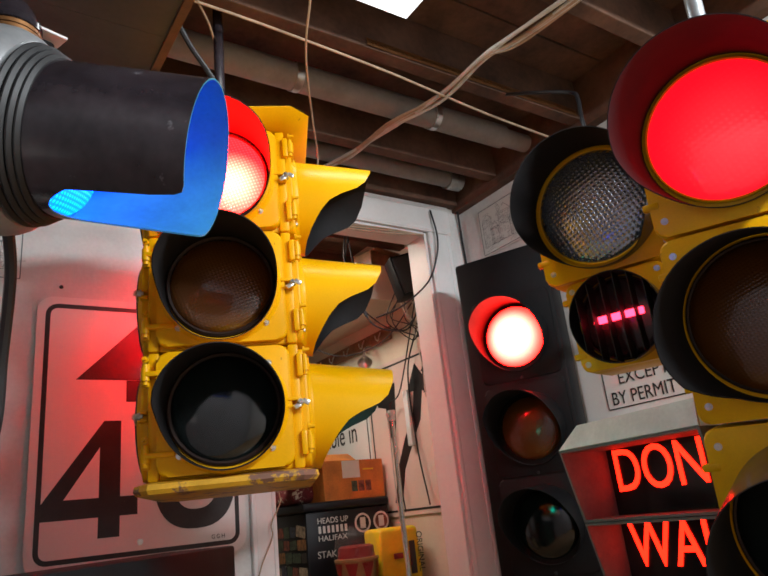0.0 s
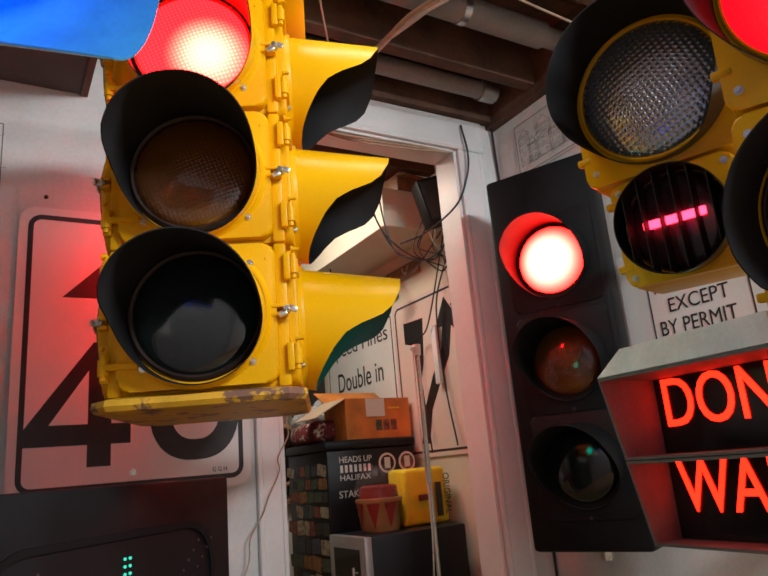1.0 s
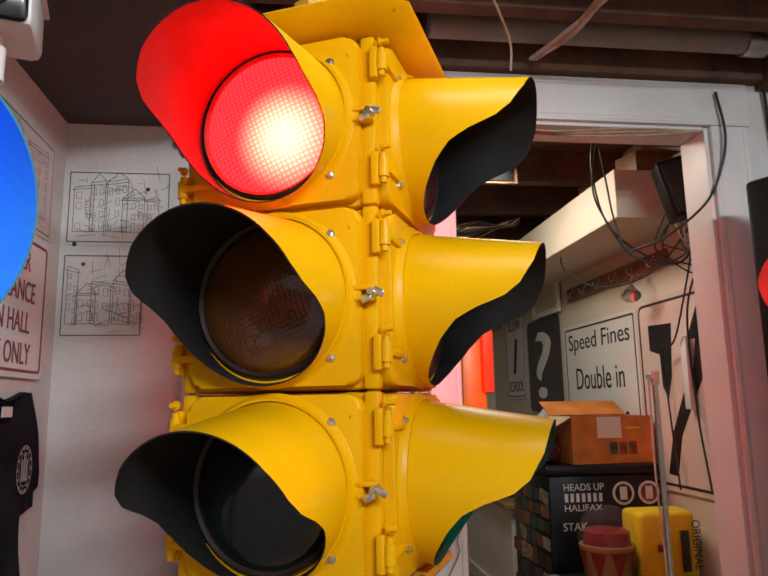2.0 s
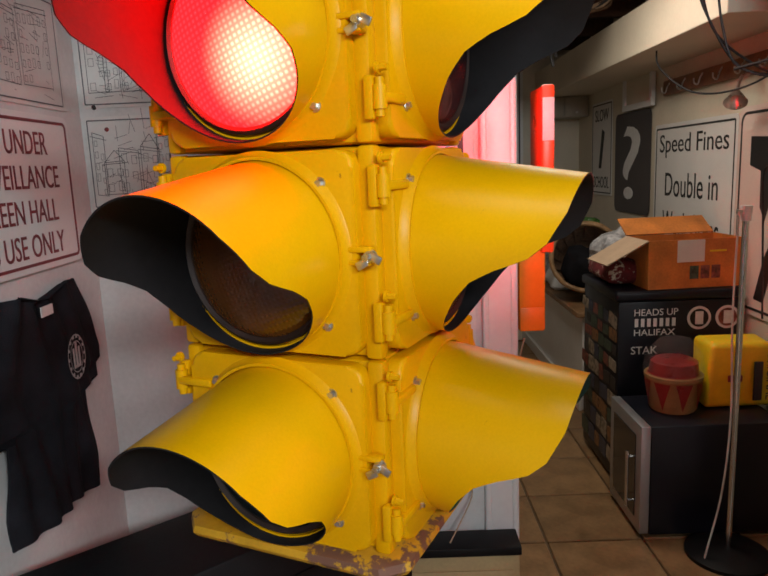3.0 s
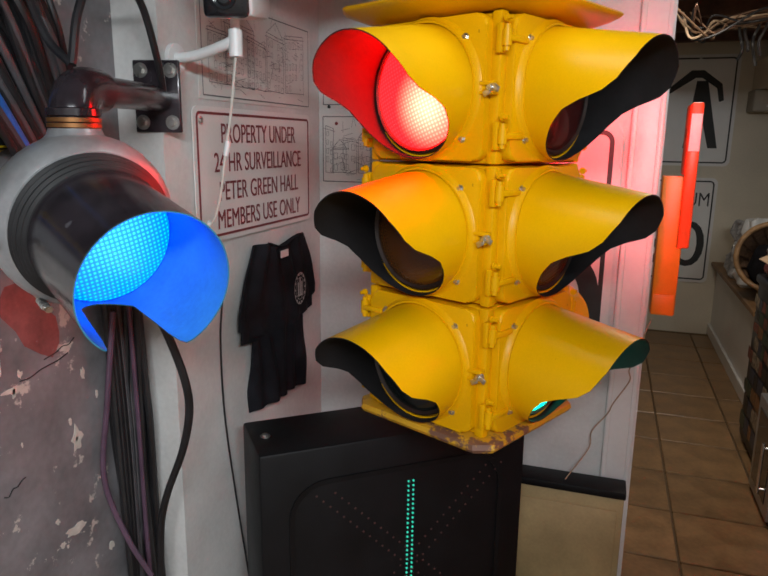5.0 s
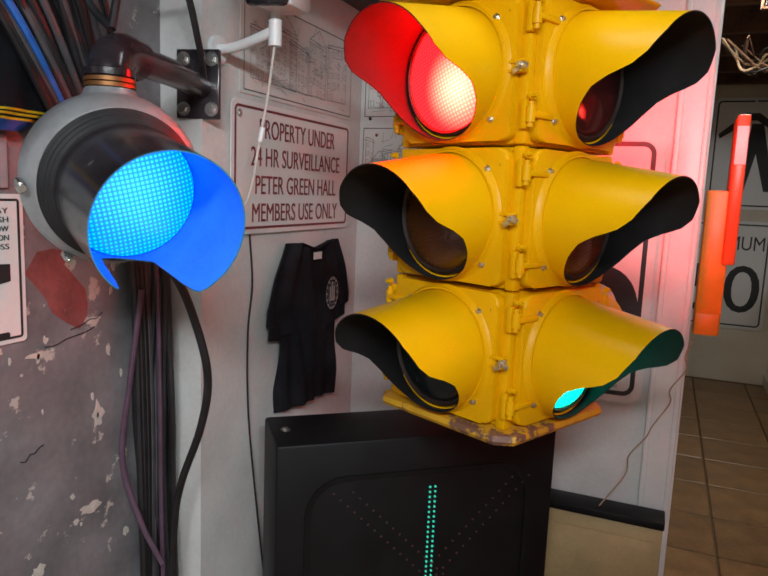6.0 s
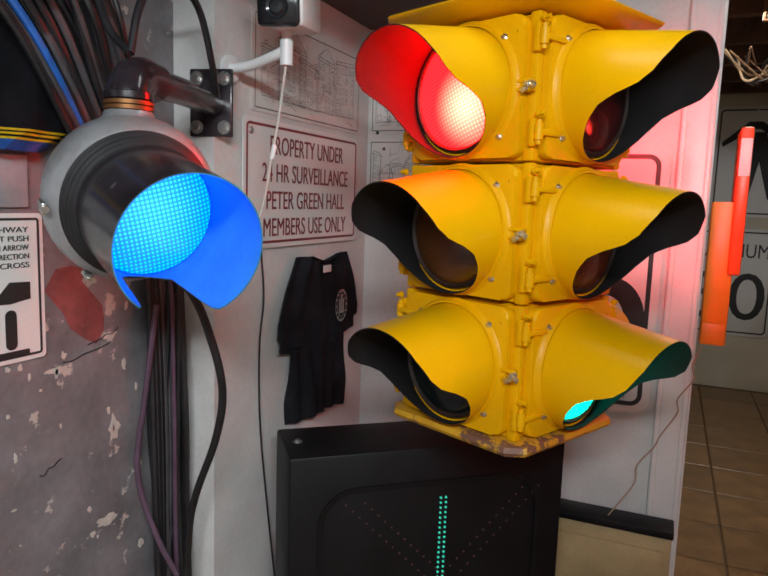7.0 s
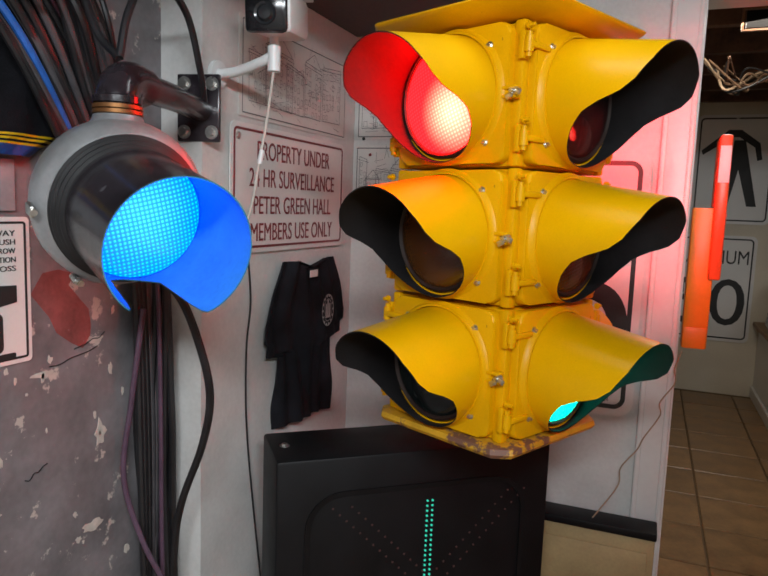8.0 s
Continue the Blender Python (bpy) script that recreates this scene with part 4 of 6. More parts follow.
s = sign("question_sign", pose(KX, 4.235, 1.255, 0, 0, EAST), 0.54, 0.55, "dark brown sign with a large white question mark", sheet=SIGN_DARK, border=None, r=0.04)
text(s, "?", -0.13, -0.20, 0.26, 0.40, INK_WHITE)
s = sign("school_sign", pose(KX, 4.765, 1.345, 0, 0, EAST), 0.40, 0.57, "white slow school sign with black lettering", inset=0.012, bt=0.007, r=0.01)
text(s, "SLOW", -0.13, 0.17, 0.26, 0.07)
text(s, "SCHOOL", -0.15, -0.24, 0.30, 0.07)
shape("print_bar", [(-0.05, -0.12), (0.0, -0.12), (0.06, 0.10), (0.01, 0.12)], INK_BLACK, s, "plain slanted black bar")
s = sign("speed_sign_far", pose(1.30, 5.288, 0.746, 0, 0, 0), 0.56, 0.748, "white maximum speed sign with black lettering", inset=0.02, bt=0.01, r=0.04)
text(s, "MAXIMUM", -0.235, 0.175, 0.47, 0.095)
text(s, "50", -0.23, -0.26, 0.465, 0.33)
s = sign("crosswalk_sign", pose(1.385, 5.288, 1.573, 0, 0, 0), 0.50, 0.745, "white crosswalk sign with plain black strokes", inset=0.02, bt=0.01, r=0.04)
shape("print_bar", [(-0.20, 0.10), (-0.02, 0.22), (0.02, 0.22), (0.12, 0.15), (0.14, 0.06), (0.17, 0.07), (0.15, 0.18), (0.03, 0.27), (-0.05, 0.27), (-0.21, 0.13)], INK_BLACK, s, "plain black stroke")
shape("print_bar", [(-0.06, -0.25), (-0.01, 0.20), (0.06, 0.20), (0.16, -0.25), (0.10, -0.25), (0.03, 0.0), (-0.02, -0.25)], INK_BLACK, s, "plain black stroke")
screw_on(s, (0.0, 0.35))


# ---------------------------------------------------------------- papers and drawings
def line(bm, a, b, t=0.0014):
    a, b = Vector((a[0], 0, a[1])), Vector((b[0], 0, b[1]))
    d = (b - a).normalized()
    n = Vector((-d.z, 0, d.x)) * t
    bm.faces.new([bm.verts.new(p + Vector((0, -0.0012, 0))) for p in (a - n, b - n, b + n, a + n)])


def house_drawing(name, m, w, h, label, seed, dense=1.0):
    rng = random.Random(seed)
    s = thing(name, m, label, "drawing", "drawings on the walls")
    part("paper", prism(bmesh.new(), rounded(w, h, 0.003), 0.0012), PAPER, s)
    bm = bmesh.new()

    def rect(x0, z0, x1, z1):
        for a, b in (((x0, z0), (x1, z0)), ((x1, z0), (x1, z1)), ((x1, z1), (x0, z1)), ((x0, z1), (x0, z0))):
            line(bm, a, b)

    rect(-w * 0.475, -h * 0.46, w * 0.475, h * 0.46)
    fine = 0.00075
    ground = -h * 0.33
    x = -w * 0.43
    while x < w * 0.36:
        ww, hh = w * rng.uniform(0.10, 0.24), h * rng.uniform(0.32, 0.68)
        lean = rng.uniform(-0.06, 0.06) * h
        for a, b in (((x, ground), (x + ww, ground + lean * 0.3)), ((x, ground), (x, ground + hh)), ((x + ww, ground), (x + ww, ground + hh + lean)), ((x, ground + hh), (x + ww, ground + hh + lean)),
                     ((x - 0.006, ground + hh * 0.94), (x + ww + 0.006, ground + hh * 0.94 + lean))):
            line(bm, a, b, fine)
        if rng.random() < 0.6:
            line(bm, (x, ground + hh), (x + ww * 0.55, ground + hh + h * 0.13), fine)
            line(bm, (x + ww * 0.55, ground + hh + h * 0.13), (x + ww, ground + hh + lean), fine)
        cols, rows_ = max(2, int(ww / 0.017)), max(2, int(hh / 0.028))
        for a in range(cols):
            for b in range(rows_):
                if rng.random() < 0.2:
                    continue
                wx, wz = x + ww * (a + 0.25) / cols, ground + hh * (b + 0.2) / rows_ * 0.93 + lean * a / cols
                u, v = ww / cols * 0.5, hh / rows_ * rng.uniform(0.4, 0.6)
                for p, q in (((wx, wz), (wx + u, wz)), ((wx + u, wz), (wx + u, wz + v)), ((wx + u, wz + v), (wx, wz + v)), ((wx, wz + v), (wx, wz))):
                    line(bm, p, q, 0.0005)
        x += ww * rng.uniform(0.75, 1.15)
    for i in range(int(90 * dense)):
        a, b = rng.uniform(-0.44, 0.40) * w, rng.uniform(-0.43, 0.36) * h
        t = rng.uniform(-0.5, 0.5) + (1.57 if rng.random() < 0.35 else 0)
        k = rng.uniform(0.006, 0.05)
        line(bm, (a, b), (a + k * math.cos(t), b + k * math.sin(t)), 0.0005)
    part("pencil_drawing", bm, PENCIL, s, "grey pencil lines", smooth=0)
    return s


house_drawing("drawing_facade", pose(-0.037, 1.715, 1.555, 0, 0, 90), 0.60, 0.235, "pencil drawing of a house front pinned to the wall", 3)
house_drawing("drawing_rooms", pose(0.10, 2.087, 1.55, 0, 0, 0), 0.26, 0.20, "pencil drawing of rooms pinned to the wall", 5, 0.8)
house_drawing("drawing_curves", pose(0.07, 2.087, 1.32, 0, 0, 0), 0.20, 0.22, "faint pencil sketch pinned to the wall", 8, 0.5)
house_drawing("drawing_plan", pose(1.966, 1.80, 1.80, 0, 0, EAST), 0.34, 0.22, "crumpled grey pencil drawing on the side wall", 11)
for x, z in ((-0.005, 1.452), (0.02, 1.40), (0.335, 1.444), (0.33, 1.36), (0.17, 1.60)):
    bm = lathe(bmesh.new(), [(0, 0.006), (0.004, 0.005), (0.006, 0.001), (0.006, 0)], Matrix.Translation((x, 2.089, z)) @ FACE_UP, 12)
    tagged(part("push_pin", bm, INK_RED if z == 1.40 else INK_BLACK), "small round push pin in the wall", "pin", "push pins")


# ---------------------------------------------------------------- lane signal box on the floor
def lane_box():
    s = thing("lane_signal", pose(0.173, 1.263, 0, 0, 0, 40), "black lane signal box with green lamp dots on the floor", "lane signal")
    w, h, d = 0.69, 0.668, 0.20
    part("case", span(bmesh.new(), (0, 0, 0), (w, d, h), 0.007), BLACK_PLAIN, s)
    part("rim", frame_ring(bmesh.new(), w - 0.13, h - 0.15, 0.09, 0.012, 0.004, Matrix.Translation((w / 2, -0.004, h / 2 - 0.005))), BLACK_PLAIN, s)
    bm = bmesh.new()
    bolt(bm, (0.035, d / 2, h), (0, 0, 1), 0.008, 0.006)
    part("screw", bm, STEEL, s)
    bm, dim = bmesh.new(), bmesh.new()
    for i in range(38):
        z = h - 0.125 - i * 0.0125
        for x in (0.361, 0.374):
            rod(bm, (x, 0, z), (x, -0.003, z), 0.0027, seg=6)
    for i in range(24):
        for q in (-1, 1):
            x, z = w / 2 + 0.03 + q * (0.20 - i * 0.0165), h - 0.12 - i * 0.0165
            for o in (0, 0.045):
                rod(dim, (x + o * q, 0, z), (x + o * q, -0.002, z), 0.0026, seg=6)
    tagged(part("green_dots", bm, LED_GREEN, s, "double line of lit green dots"), kind="stuff")
    tagged(part("dark_dots", dim, LED_DIM, s, "diagonal lines of unlit dots"), kind="stuff")


lane_box()


def tan_cabinet():
    s = thing("metal_cabinet", pose(0.79, 2.04, 0), "low tan metal cabinet with a black top edge against the wall", "cabinet")
    part("body", span(bmesh.new(), (-0.19, -0.05, 0), (0.182, 0.028, 0.325), 0.004), BOX_TAN, s)
    part("top_edge", span(bmesh.new(), (-0.20, -0.06, 0.326), (0.186, 0.028, 0.350), 0.004), BLACK_PLAIN, s)
    part("front_panel", span(bmesh.new(), (-0.17, -0.056, 0.02), (0.165, -0.0505, 0.285), 0.003), BOX_TAN, s)


tan_cabinet()


# ---------------------------------------------------------------- shirt
def shirt():
    """T-shirt pinned flat to the west wall, seen as a sheet of cloth with folds."""
    s = thing("t_shirt", pose(-0.034, 1.755, 0, 0, 0, 90), "black cotton t-shirt with a round white crest, pinned to the wall", "t-shirt")
    bm = bmesh.new()
    nx, nz = 44, 60
    grid = {}
    rng = np.random.RandomState(4)

    def half(z):  # half widths at a height, left and right
        if z > 1.075:
            k = (1.085 - z) / 0.01
            return 0.10 * k, 0.10 * k
        if z > 0.86:
            k = (1.075 - z) / 0.215
            return 0.15 + 0.09 * min(1, k * 1.25), 0.15 + 0.115 * min(1, k * 1.2)
        if z > 0.82:
            return 0.225, 0.24
        return 0.165, 0.17

    for j in range(nz + 1):
        z = 0.60 + j * (1.083 - 0.60) / nz
        a, b = half(z)
        for i in range(nx + 1):
            u = i / nx
            x = -a + (a + b) * u
            neck = 0.0
            if z > 1.05:
                neck = -0.028 * max(0, 1 - (x / 0.075) ** 2)
            y = -0.012 - 0.010 * math.sin(9 * u + 3 * z) * math.sin(14 * z + 2) - 0.006 * math.sin(31 * u + 8 * z) - 0.012 * math.sin(math.pi * u)
            grid[i, j] = bm.verts.new((x + 0.006 * math.sin(40 * z) * (u - 0.5), y, z + neck + 0.012 * math.sin(3 * u + 1) * (j < 3)))
    for j in range(nz):
        for i in range(nx):
            bm.faces.new((grid[i, j], grid[i + 1, j], grid[i + 1, j + 1], grid[i, j + 1]))
    r = bmesh.ops.extrude_face_region(bm, geom=bm.faces[:])
    for v in r["geom"]:
        if isinstance(v, bmesh.types.BMVert):
            v.co.y += 0.005
    part("cloth", bm, CLOTH, s)
    part("neck_label", span(bmesh.new(), (-0.03, -0.036, 1.025), (0.015, -0.034, 1.045)), PAPER, s, "small white neck label")
    bm = bmesh.new()
    for r0, r1 in ((0.048, 0.045), (0.034, 0.032)):
        lathe(bm, [(r0 * 0.8, 0.001), (r1 * 0.8, 0.001)], Matrix.Translation((0.066, -0.046, 0.92)) @ FACE_UP @ Matrix.Diagonal((1, 1.25, 1, 1)), 36)
    for i in range(14):
        a = i * 2 * math.pi / 14
        box(bm, (0.066 + 0.034 * math.cos(a), -0.047, 0.92 + 0.043 * math.sin(a)), (0.006, 0.001, 0.006))
    for dx, dz, w, h in ((-0.012, 0, 0.006, 0.04), (0.0, 0.006, 0.007, 0.05), (0.012, 0, 0.006, 0.04), (0, -0.02, 0.03, 0.006)):
        box(bm, (0.066 + dx, -0.047, 0.92 + dz), (w, 0.001, h))
    part("crest", bm, HOOD_GREY, s, "round faded white printed crest", smooth=0)


shirt()


# ---------------------------------------------------------------- camera on the wall
def wall_camera():
    s = thing("security_camera", pose(0.117, 1.318, 1.534), "white bullet security camera with black face on a wall arm", "camera")
    bm = tube(bmesh.new(), [(-0.156, 0.012, -0.02), (-0.10, 0.01, -0.016), (-0.03, 0.0, 0.0), (0.0, 0.0, 0.012)], 0.011, 12)
    rod(bm, (-0.157, 0.012, -0.02), (-0.147, 0.012, -0.02), 0.03, seg=24)
    part("arm", bm, PLASTIC_WHITE, s)
    bm = rod(bmesh.new(), (0, 0, -0.022), (0, 0, 0.03), 0.014, seg=18)
    rod(bm, (0, 0, 0.026), (0, 0, 0.07), 0.010, seg=14)
    part("joint", bm, PLASTIC_WHITE, s)
    turn = pose(-0.012, 0.035, 0.098, 8, 0, 16)
    part("body", box(bmesh.new(), (0.012, -0.02, 0.0), (0.085, 0.165, 0.085), 0.014, turn), PLASTIC_WHITE, s)
    part("sun_shield", box(bmesh.new(), (0.012, -0.025, 0.048), (0.095, 0.235, 0.006), 0.002, turn), PLASTIC_WHITE, s)
    part("front_face", box(bmesh.new(), (0.004, -0.112, 0.0), (0.088, 0.02, 0.084), 0.010, turn), PLASTIC_BLACK, s, "glossy black front")
    bm = lathe(bmesh.new(), [(0, 0.006), (0.012, 0.005), (0.017, 0), (0.022, 0.002), (0.024, -0.004)], turn @ Matrix.Translation((0.004, -0.123, -0.005)) @ FACE_UP, 28)
    part("lens_ring", bm, GLASS_DARK, s)


wall_camera()
cable("camera_lead", [(0.117, 1.316, 1.51), (0.108, 1.305, 1.40), (0.098, 1.295, 1.32), (0.088, 1.29, 1.245), (0.075, 1.285, 1.19), (0.055, 1.285, 1.165)], 0.003, CABLE_WHITE, "thin white camera lead with a plug, hanging loose")
for p, q in (((0.102, 1.30, 1.345), (0.098, 1.296, 1.315)), ((0.062, 1.285, 1.178), (0.045, 1.285, 1.155))):
    tagged(part("lead_plug", rod(bmesh.new(), p, q, 0.006, seg=12), PLASTIC_WHITE), "small white plug on the camera lead", "plug", "lead plugs")


# ---------------------------------------------------------------- orange marker by the doorway
def orange_marker():
    s = thing("orange_marker", pose(1.031, 2.15, 0.862), "orange enamel box with a tall reflective strip, on the door jamb", "marker")
    part("box", span(bmesh.new(), (-0.032, -0.03, 0), (0.034, 0.034, 0.40), 0.004), ORANGE, s)
    part("foot", span(bmesh.new(), (-0.030, -0.034, 0.0), (0.03, -0.0305, 0.06), 0.001), ORANGE, s)
    part("strip", span(bmesh.new(), (0.020, -0.048, 0.20), (0.052, -0.0345, 0.60), 0.006), ORANGE_GLOW, s, "tall orange reflective strip")
    part("panel", span(bmesh.new(), (0.021, -0.0340, 0.401), (0.051, 0.09, 0.598), 0.006), ORANGE_GLOW, s, "orange panel behind the strip")
    part("strip_top", span(bmesh.new(), (0.022, -0.0495, 0.47), (0.050, -0.0482, 0.57), 0.0005), PLASTIC_WHITE, s, "pale end of the strip")


orange_marker()


# ---------------------------------------------------------------- kitchen beyond the doorway
def soffit_box():
    slab("duct_box", (1.72, 2.60, 1.70), (2.029, 5.29, 1.885), WALL_CREAM, "cream boxed-in duct along the kitchen wall", "duct box", 0.004)


soffit_box()


def duct_carton():
    s = thing("small_carton", pose(1.90, 2.70, 1.886, 0, 0, 12), "small tan cardboard carton lying on the duct box", "carton")
    part("carton_body", span(bmesh.new(), (-0.09, -0.06, 0), (0.09, 0.06, 0.085), 0.003), WOOD_RAIL, s)
    part("flap", span(bmesh.new(), (-0.088, -0.105, 0.082), (0.088, -0.061, 0.085), 0.001), WOOD_RAIL, s)


duct_carton()


def coat_rail():
    s = thing("coat_rail", pose(2.02, 3.30, 1.60, 0, 0, EAST), "brown wooden coat rail with small metal hooks on the wall", "coat rail")
    part("board", span(bmesh.new(), (-0.50, -0.010, -0.035), (0.50, 0.009, 0.035), 0.006), WOOD_RAIL, s)
    for i in range(6):
        x = -0.42 + i * 0.168
        part("hook", tube(bmesh.new(), [(x, -0.01, 0.02), (x, -0.022, 0.0), (x, -0.03, -0.025), (x, -0.045, -0.02), (x, -0.048, 0.0)], 0.0035, 6, 5), STEEL, s)


coat_rail()


def vent():
    s = thing("air_vent", pose(2.022, 4.13, 1.665, 0, 0, EAST), "white square air vent frame on the kitchen wall", "vent")
    bm = bmesh.new()
    frame_ring(bm, 0.42, 0.26, 0.006, 0.03, 0.02, Matrix.Translation((0, -0.02, 0)))
    part("frame", bm, TRIM_WHITE, s)
    part("panel", span(bmesh.new(), (-0.185, -0.008, -0.105), (0.185, 0.006, 0.105)), WALL_CREAM, s)


vent()


def big_cooler():
    """Tall black cooler covered in stickers on its left side."""
    s = thing("drinks_cooler", pose(1.535, 2.96, 0), "black drinks cooler with white lettering and stickers", "cooler")
    w, d, h = 0.46, 0.45, 0.775
    part("body", span(bmesh.new(), (0, 0, 0.02), (w, d, h - 0.03), 0.006), FRIDGE_BLACK, s)
    part("lid", span(bmesh.new(), (-0.015, -0.012, h - 0.028), (w + 0.004, d, h + 0.012), 0.012, segs=3), FRIDGE_BLACK, s, "rounded black top")
    for x in (0.03, w - 0.05):
        for y in (0.03, d - 0.05):
            part("foot", span(bmesh.new(), (x, y, 0), (x + 0.03, y + 0.03, 0.019)), RUBBER, s)
    text(s, "HEADS UP", 0.060, h - 0.085, 0.165, 0.026, INK_WHITE)
    for i in range(7):
        part("print_bar", span(bmesh.new(), (0.062 + i * 0.0235, -0.0016, h - 0.128), (0.075 + i * 0.0235, 0.0002, h - 0.096)), INK_WHITE, s)
    text(s, "HALIFAX", 0.060, h - 0.162, 0.155, 0.024, INK_WHITE)
    text(s, "STAK", 0.050, h - 0.235, 0.10, 0.03, INK_WHITE)
    for x, r in ((0.305, 0.045), (0.412, 0.045)):
        bm = lathe(bmesh.new(), [(0, 0.0016), (r, 0.0016), (r, 0)], Matrix.Translation((x, 0, h - 0.10)) @ FACE_UP, 32)
        part("sticker", bm, INK_WHITE, s, "round white sticker")
        bm = lathe(bmesh.new(), [(0, 0.0022), (r * 0.78, 0.0022), (r * 0.78, 0.0016)], Matrix.Translation((x, 0, h - 0.10)) @ FACE_UP, 32)
        part("sticker", bm, FRIDGE_BLACK if r == 0.045 and x < 0.36 else STICKERS[0], s)
        part("print_bar", span(bmesh.new(), (x - 0.015, -0.0032, h - 0.125), (x + 0.015, -0.0022, h - 0.075)), INK_WHITE, s)
    rng = random.Random(2)
    z = 0.06
    while z < h - 0.08:
        y = 0.01
        hh = rng.uniform(0.05, 0.085)
        while y < d - 0.07:
            ww = rng.uniform(0.05, 0.10)
            bm = prism(bmesh.new(), rounded(ww, hh * rng.uniform(0.7, 0.95), 0.008, 3), 0.0015, Matrix.Translation((-0.0016, y + ww / 2, z + hh / 2)) @ Matrix.Rotation(radians(90), 4, "Z") @ Matrix.Rotation(radians(rng.uniform(-9, 9)), 4, "Y"))
            part("sticker", bm, STICKERS[rng.randrange(6)], s, smooth=0)
            y += ww + 0.006
        z += hh + 0.004


big_cooler()


def mini_fridge():
    s = thing("mini_fridge", pose(1.49, 2.57, 0), "small black fridge with a silver framed glass door", "fridge")
    w, d, h = 0.47, 0.31, 0.405
    part("body", span(bmesh.new(), (0.03, 0, 0.015), (w, d, h), 0.005), FRIDGE_BLACK, s)
    door = part("door", span(bmesh.new(), (-0.004, 0.0, 0.02), (0.029, d, h), 0.004), FRIDGE_SILVER, s, "silver door frame")
    part("glass", span(bmesh.new(), (-0.007, 0.045, 0.065), (-0.0045, d - 0.045, h - 0.045)), GLASS_DARK, door, "dark glass pane")
    bm = rod(bmesh.new(), (-0.03, 0.055, 0.10), (-0.03, 0.055, 0.30), 0.006, seg=12)
    for z in (0.12, 0.28):
        rod(bm, (-0.03, 0.055, z), (-0.004, 0.055, z), 0.004, seg=8)
    part("handle", bm, CHROME, door, "thin chrome bar handle")
    for x in (0.05, w - 0.05):
        for y in (0.05, d - 0.05):
            part("foot", rod(bmesh.new(), (x, y, 0), (x, y, 0.016), 0.015, seg=12), RUBBER, s)


mini_fridge()


def drum_jar():
    s = thing("drum_tin", pose(1.655, 2.735, 0.406) @ Matrix.Scale(0.87, 4), "red and tan drum-shaped tin in crumpled clear wrap, on the fridge", "tin")
    part("drum", lathe(bmesh.new(), [(0, 0), (0.085, 0), (0.092, 0.012), (0.108, 0.13), (0.112, 0.135), (0.112, 0.148), (0.10, 0.15)], seg=36), GOLD_TIN, s)
    for i in range(8):
        a = 2 * math.pi * i / 8
        bm = bmesh.new()
        rows = []
        for j in range(5):
            z = 0.016 + j * 0.028
            r = 0.0935 + (z - 0.012) * 0.1355 + 0.0012
            hw = 0.005 + 0.30 * j / 4
            rows.append([bm.verts.new((r * math.cos(a + hw * q), r * math.sin(a + hw * q), z)) for q in (-1, 0, 1)])
        for p, q in zip(rows, rows[1:]):
            for k in range(2):
                bm.faces.new((p[k], p[k + 1], q[k + 1], q[k]))
        part("red_wedge", bm, RED_ENAMEL, s)
    part("lid", lathe(bmesh.new(), [(0, 0.21), (0.075, 0.208), (0.09, 0.20), (0.094, 0.152), (0.10, 0.15)], seg=36), RED_ENAMEL, s, "dark red lid")
    bm = lathe(bmesh.new(), [(0.112, 0.14), (0.114, 0.17), (0.104, 0.225), (0.09, 0.25), (0.06, 0.285), (0.03, 0.30), (0.0, 0.295)], seg=30)
    for v in bm.verts:
        if v.co.z > 0.16:
            v.co += Vector((noise.noise(v.co * 38), noise.noise(v.co * 38 + Vector((7, 0, 0))), noise.noise(v.co * 38 + Vector((0, 9, 0))))) * 0.014
    part("wrap", bm, WRAP, s, "crumpled clear plastic wrap", smooth=0)


WRAP = bpy.data.materials.new("clear_plastic_wrap")
WRAP.use_nodes = True
WRAP.node_tree.nodes["Principled BSDF"].inputs["Base Color"].default_value = (0.85, 0.87, 0.9, 1)
WRAP.node_tree.nodes["Principled BSDF"].inputs["Roughness"].default_value = 0.12
WRAP.node_tree.nodes["Principled BSDF"].inputs["Alpha"].default_value = 0.035
drum_jar()


def yellow_bag():
    s = thing("yellow_bag", pose(1.87, 2.77, 0.406), "bright yellow printed carrier bag with black patches, on the fridge", "bag")
    bm = span(bmesh.new(), (-0.11, -0.06, 0), (0.13, 0.07, 0.235), 0.02, segs=3)
    for v in bm.verts:
        v.co += Vector((noise.noise(v.co * 9), noise.noise(v.co * 9 + Vector((3, 0, 0))), 0)) * 0.018
        v.co.x *= 1 - 0.12 * v.co.z / 0.235
    part("bag_body", bm, BAG_YELLOW, s)
    part("black_patch", span(bmesh.new(), (0.045, -0.078, 0.03), (0.075, -0.070, 0.17), 0.003), INK_BLACK, s)
    lettering("lettering", "ORIGINAL", 0.17, 0.032, INK_BLACK, s, Matrix.Translation((0.085, -0.081, 0.205)) @ Matrix.Rotation(radians(90), 4, "Y"))
    part("label_patch", span(bmesh.new(), (-0.045, -0.080, 0.10), (0.005, -0.072, 0.125), 0.004), RED_ENAMEL, s)


yellow_bag()


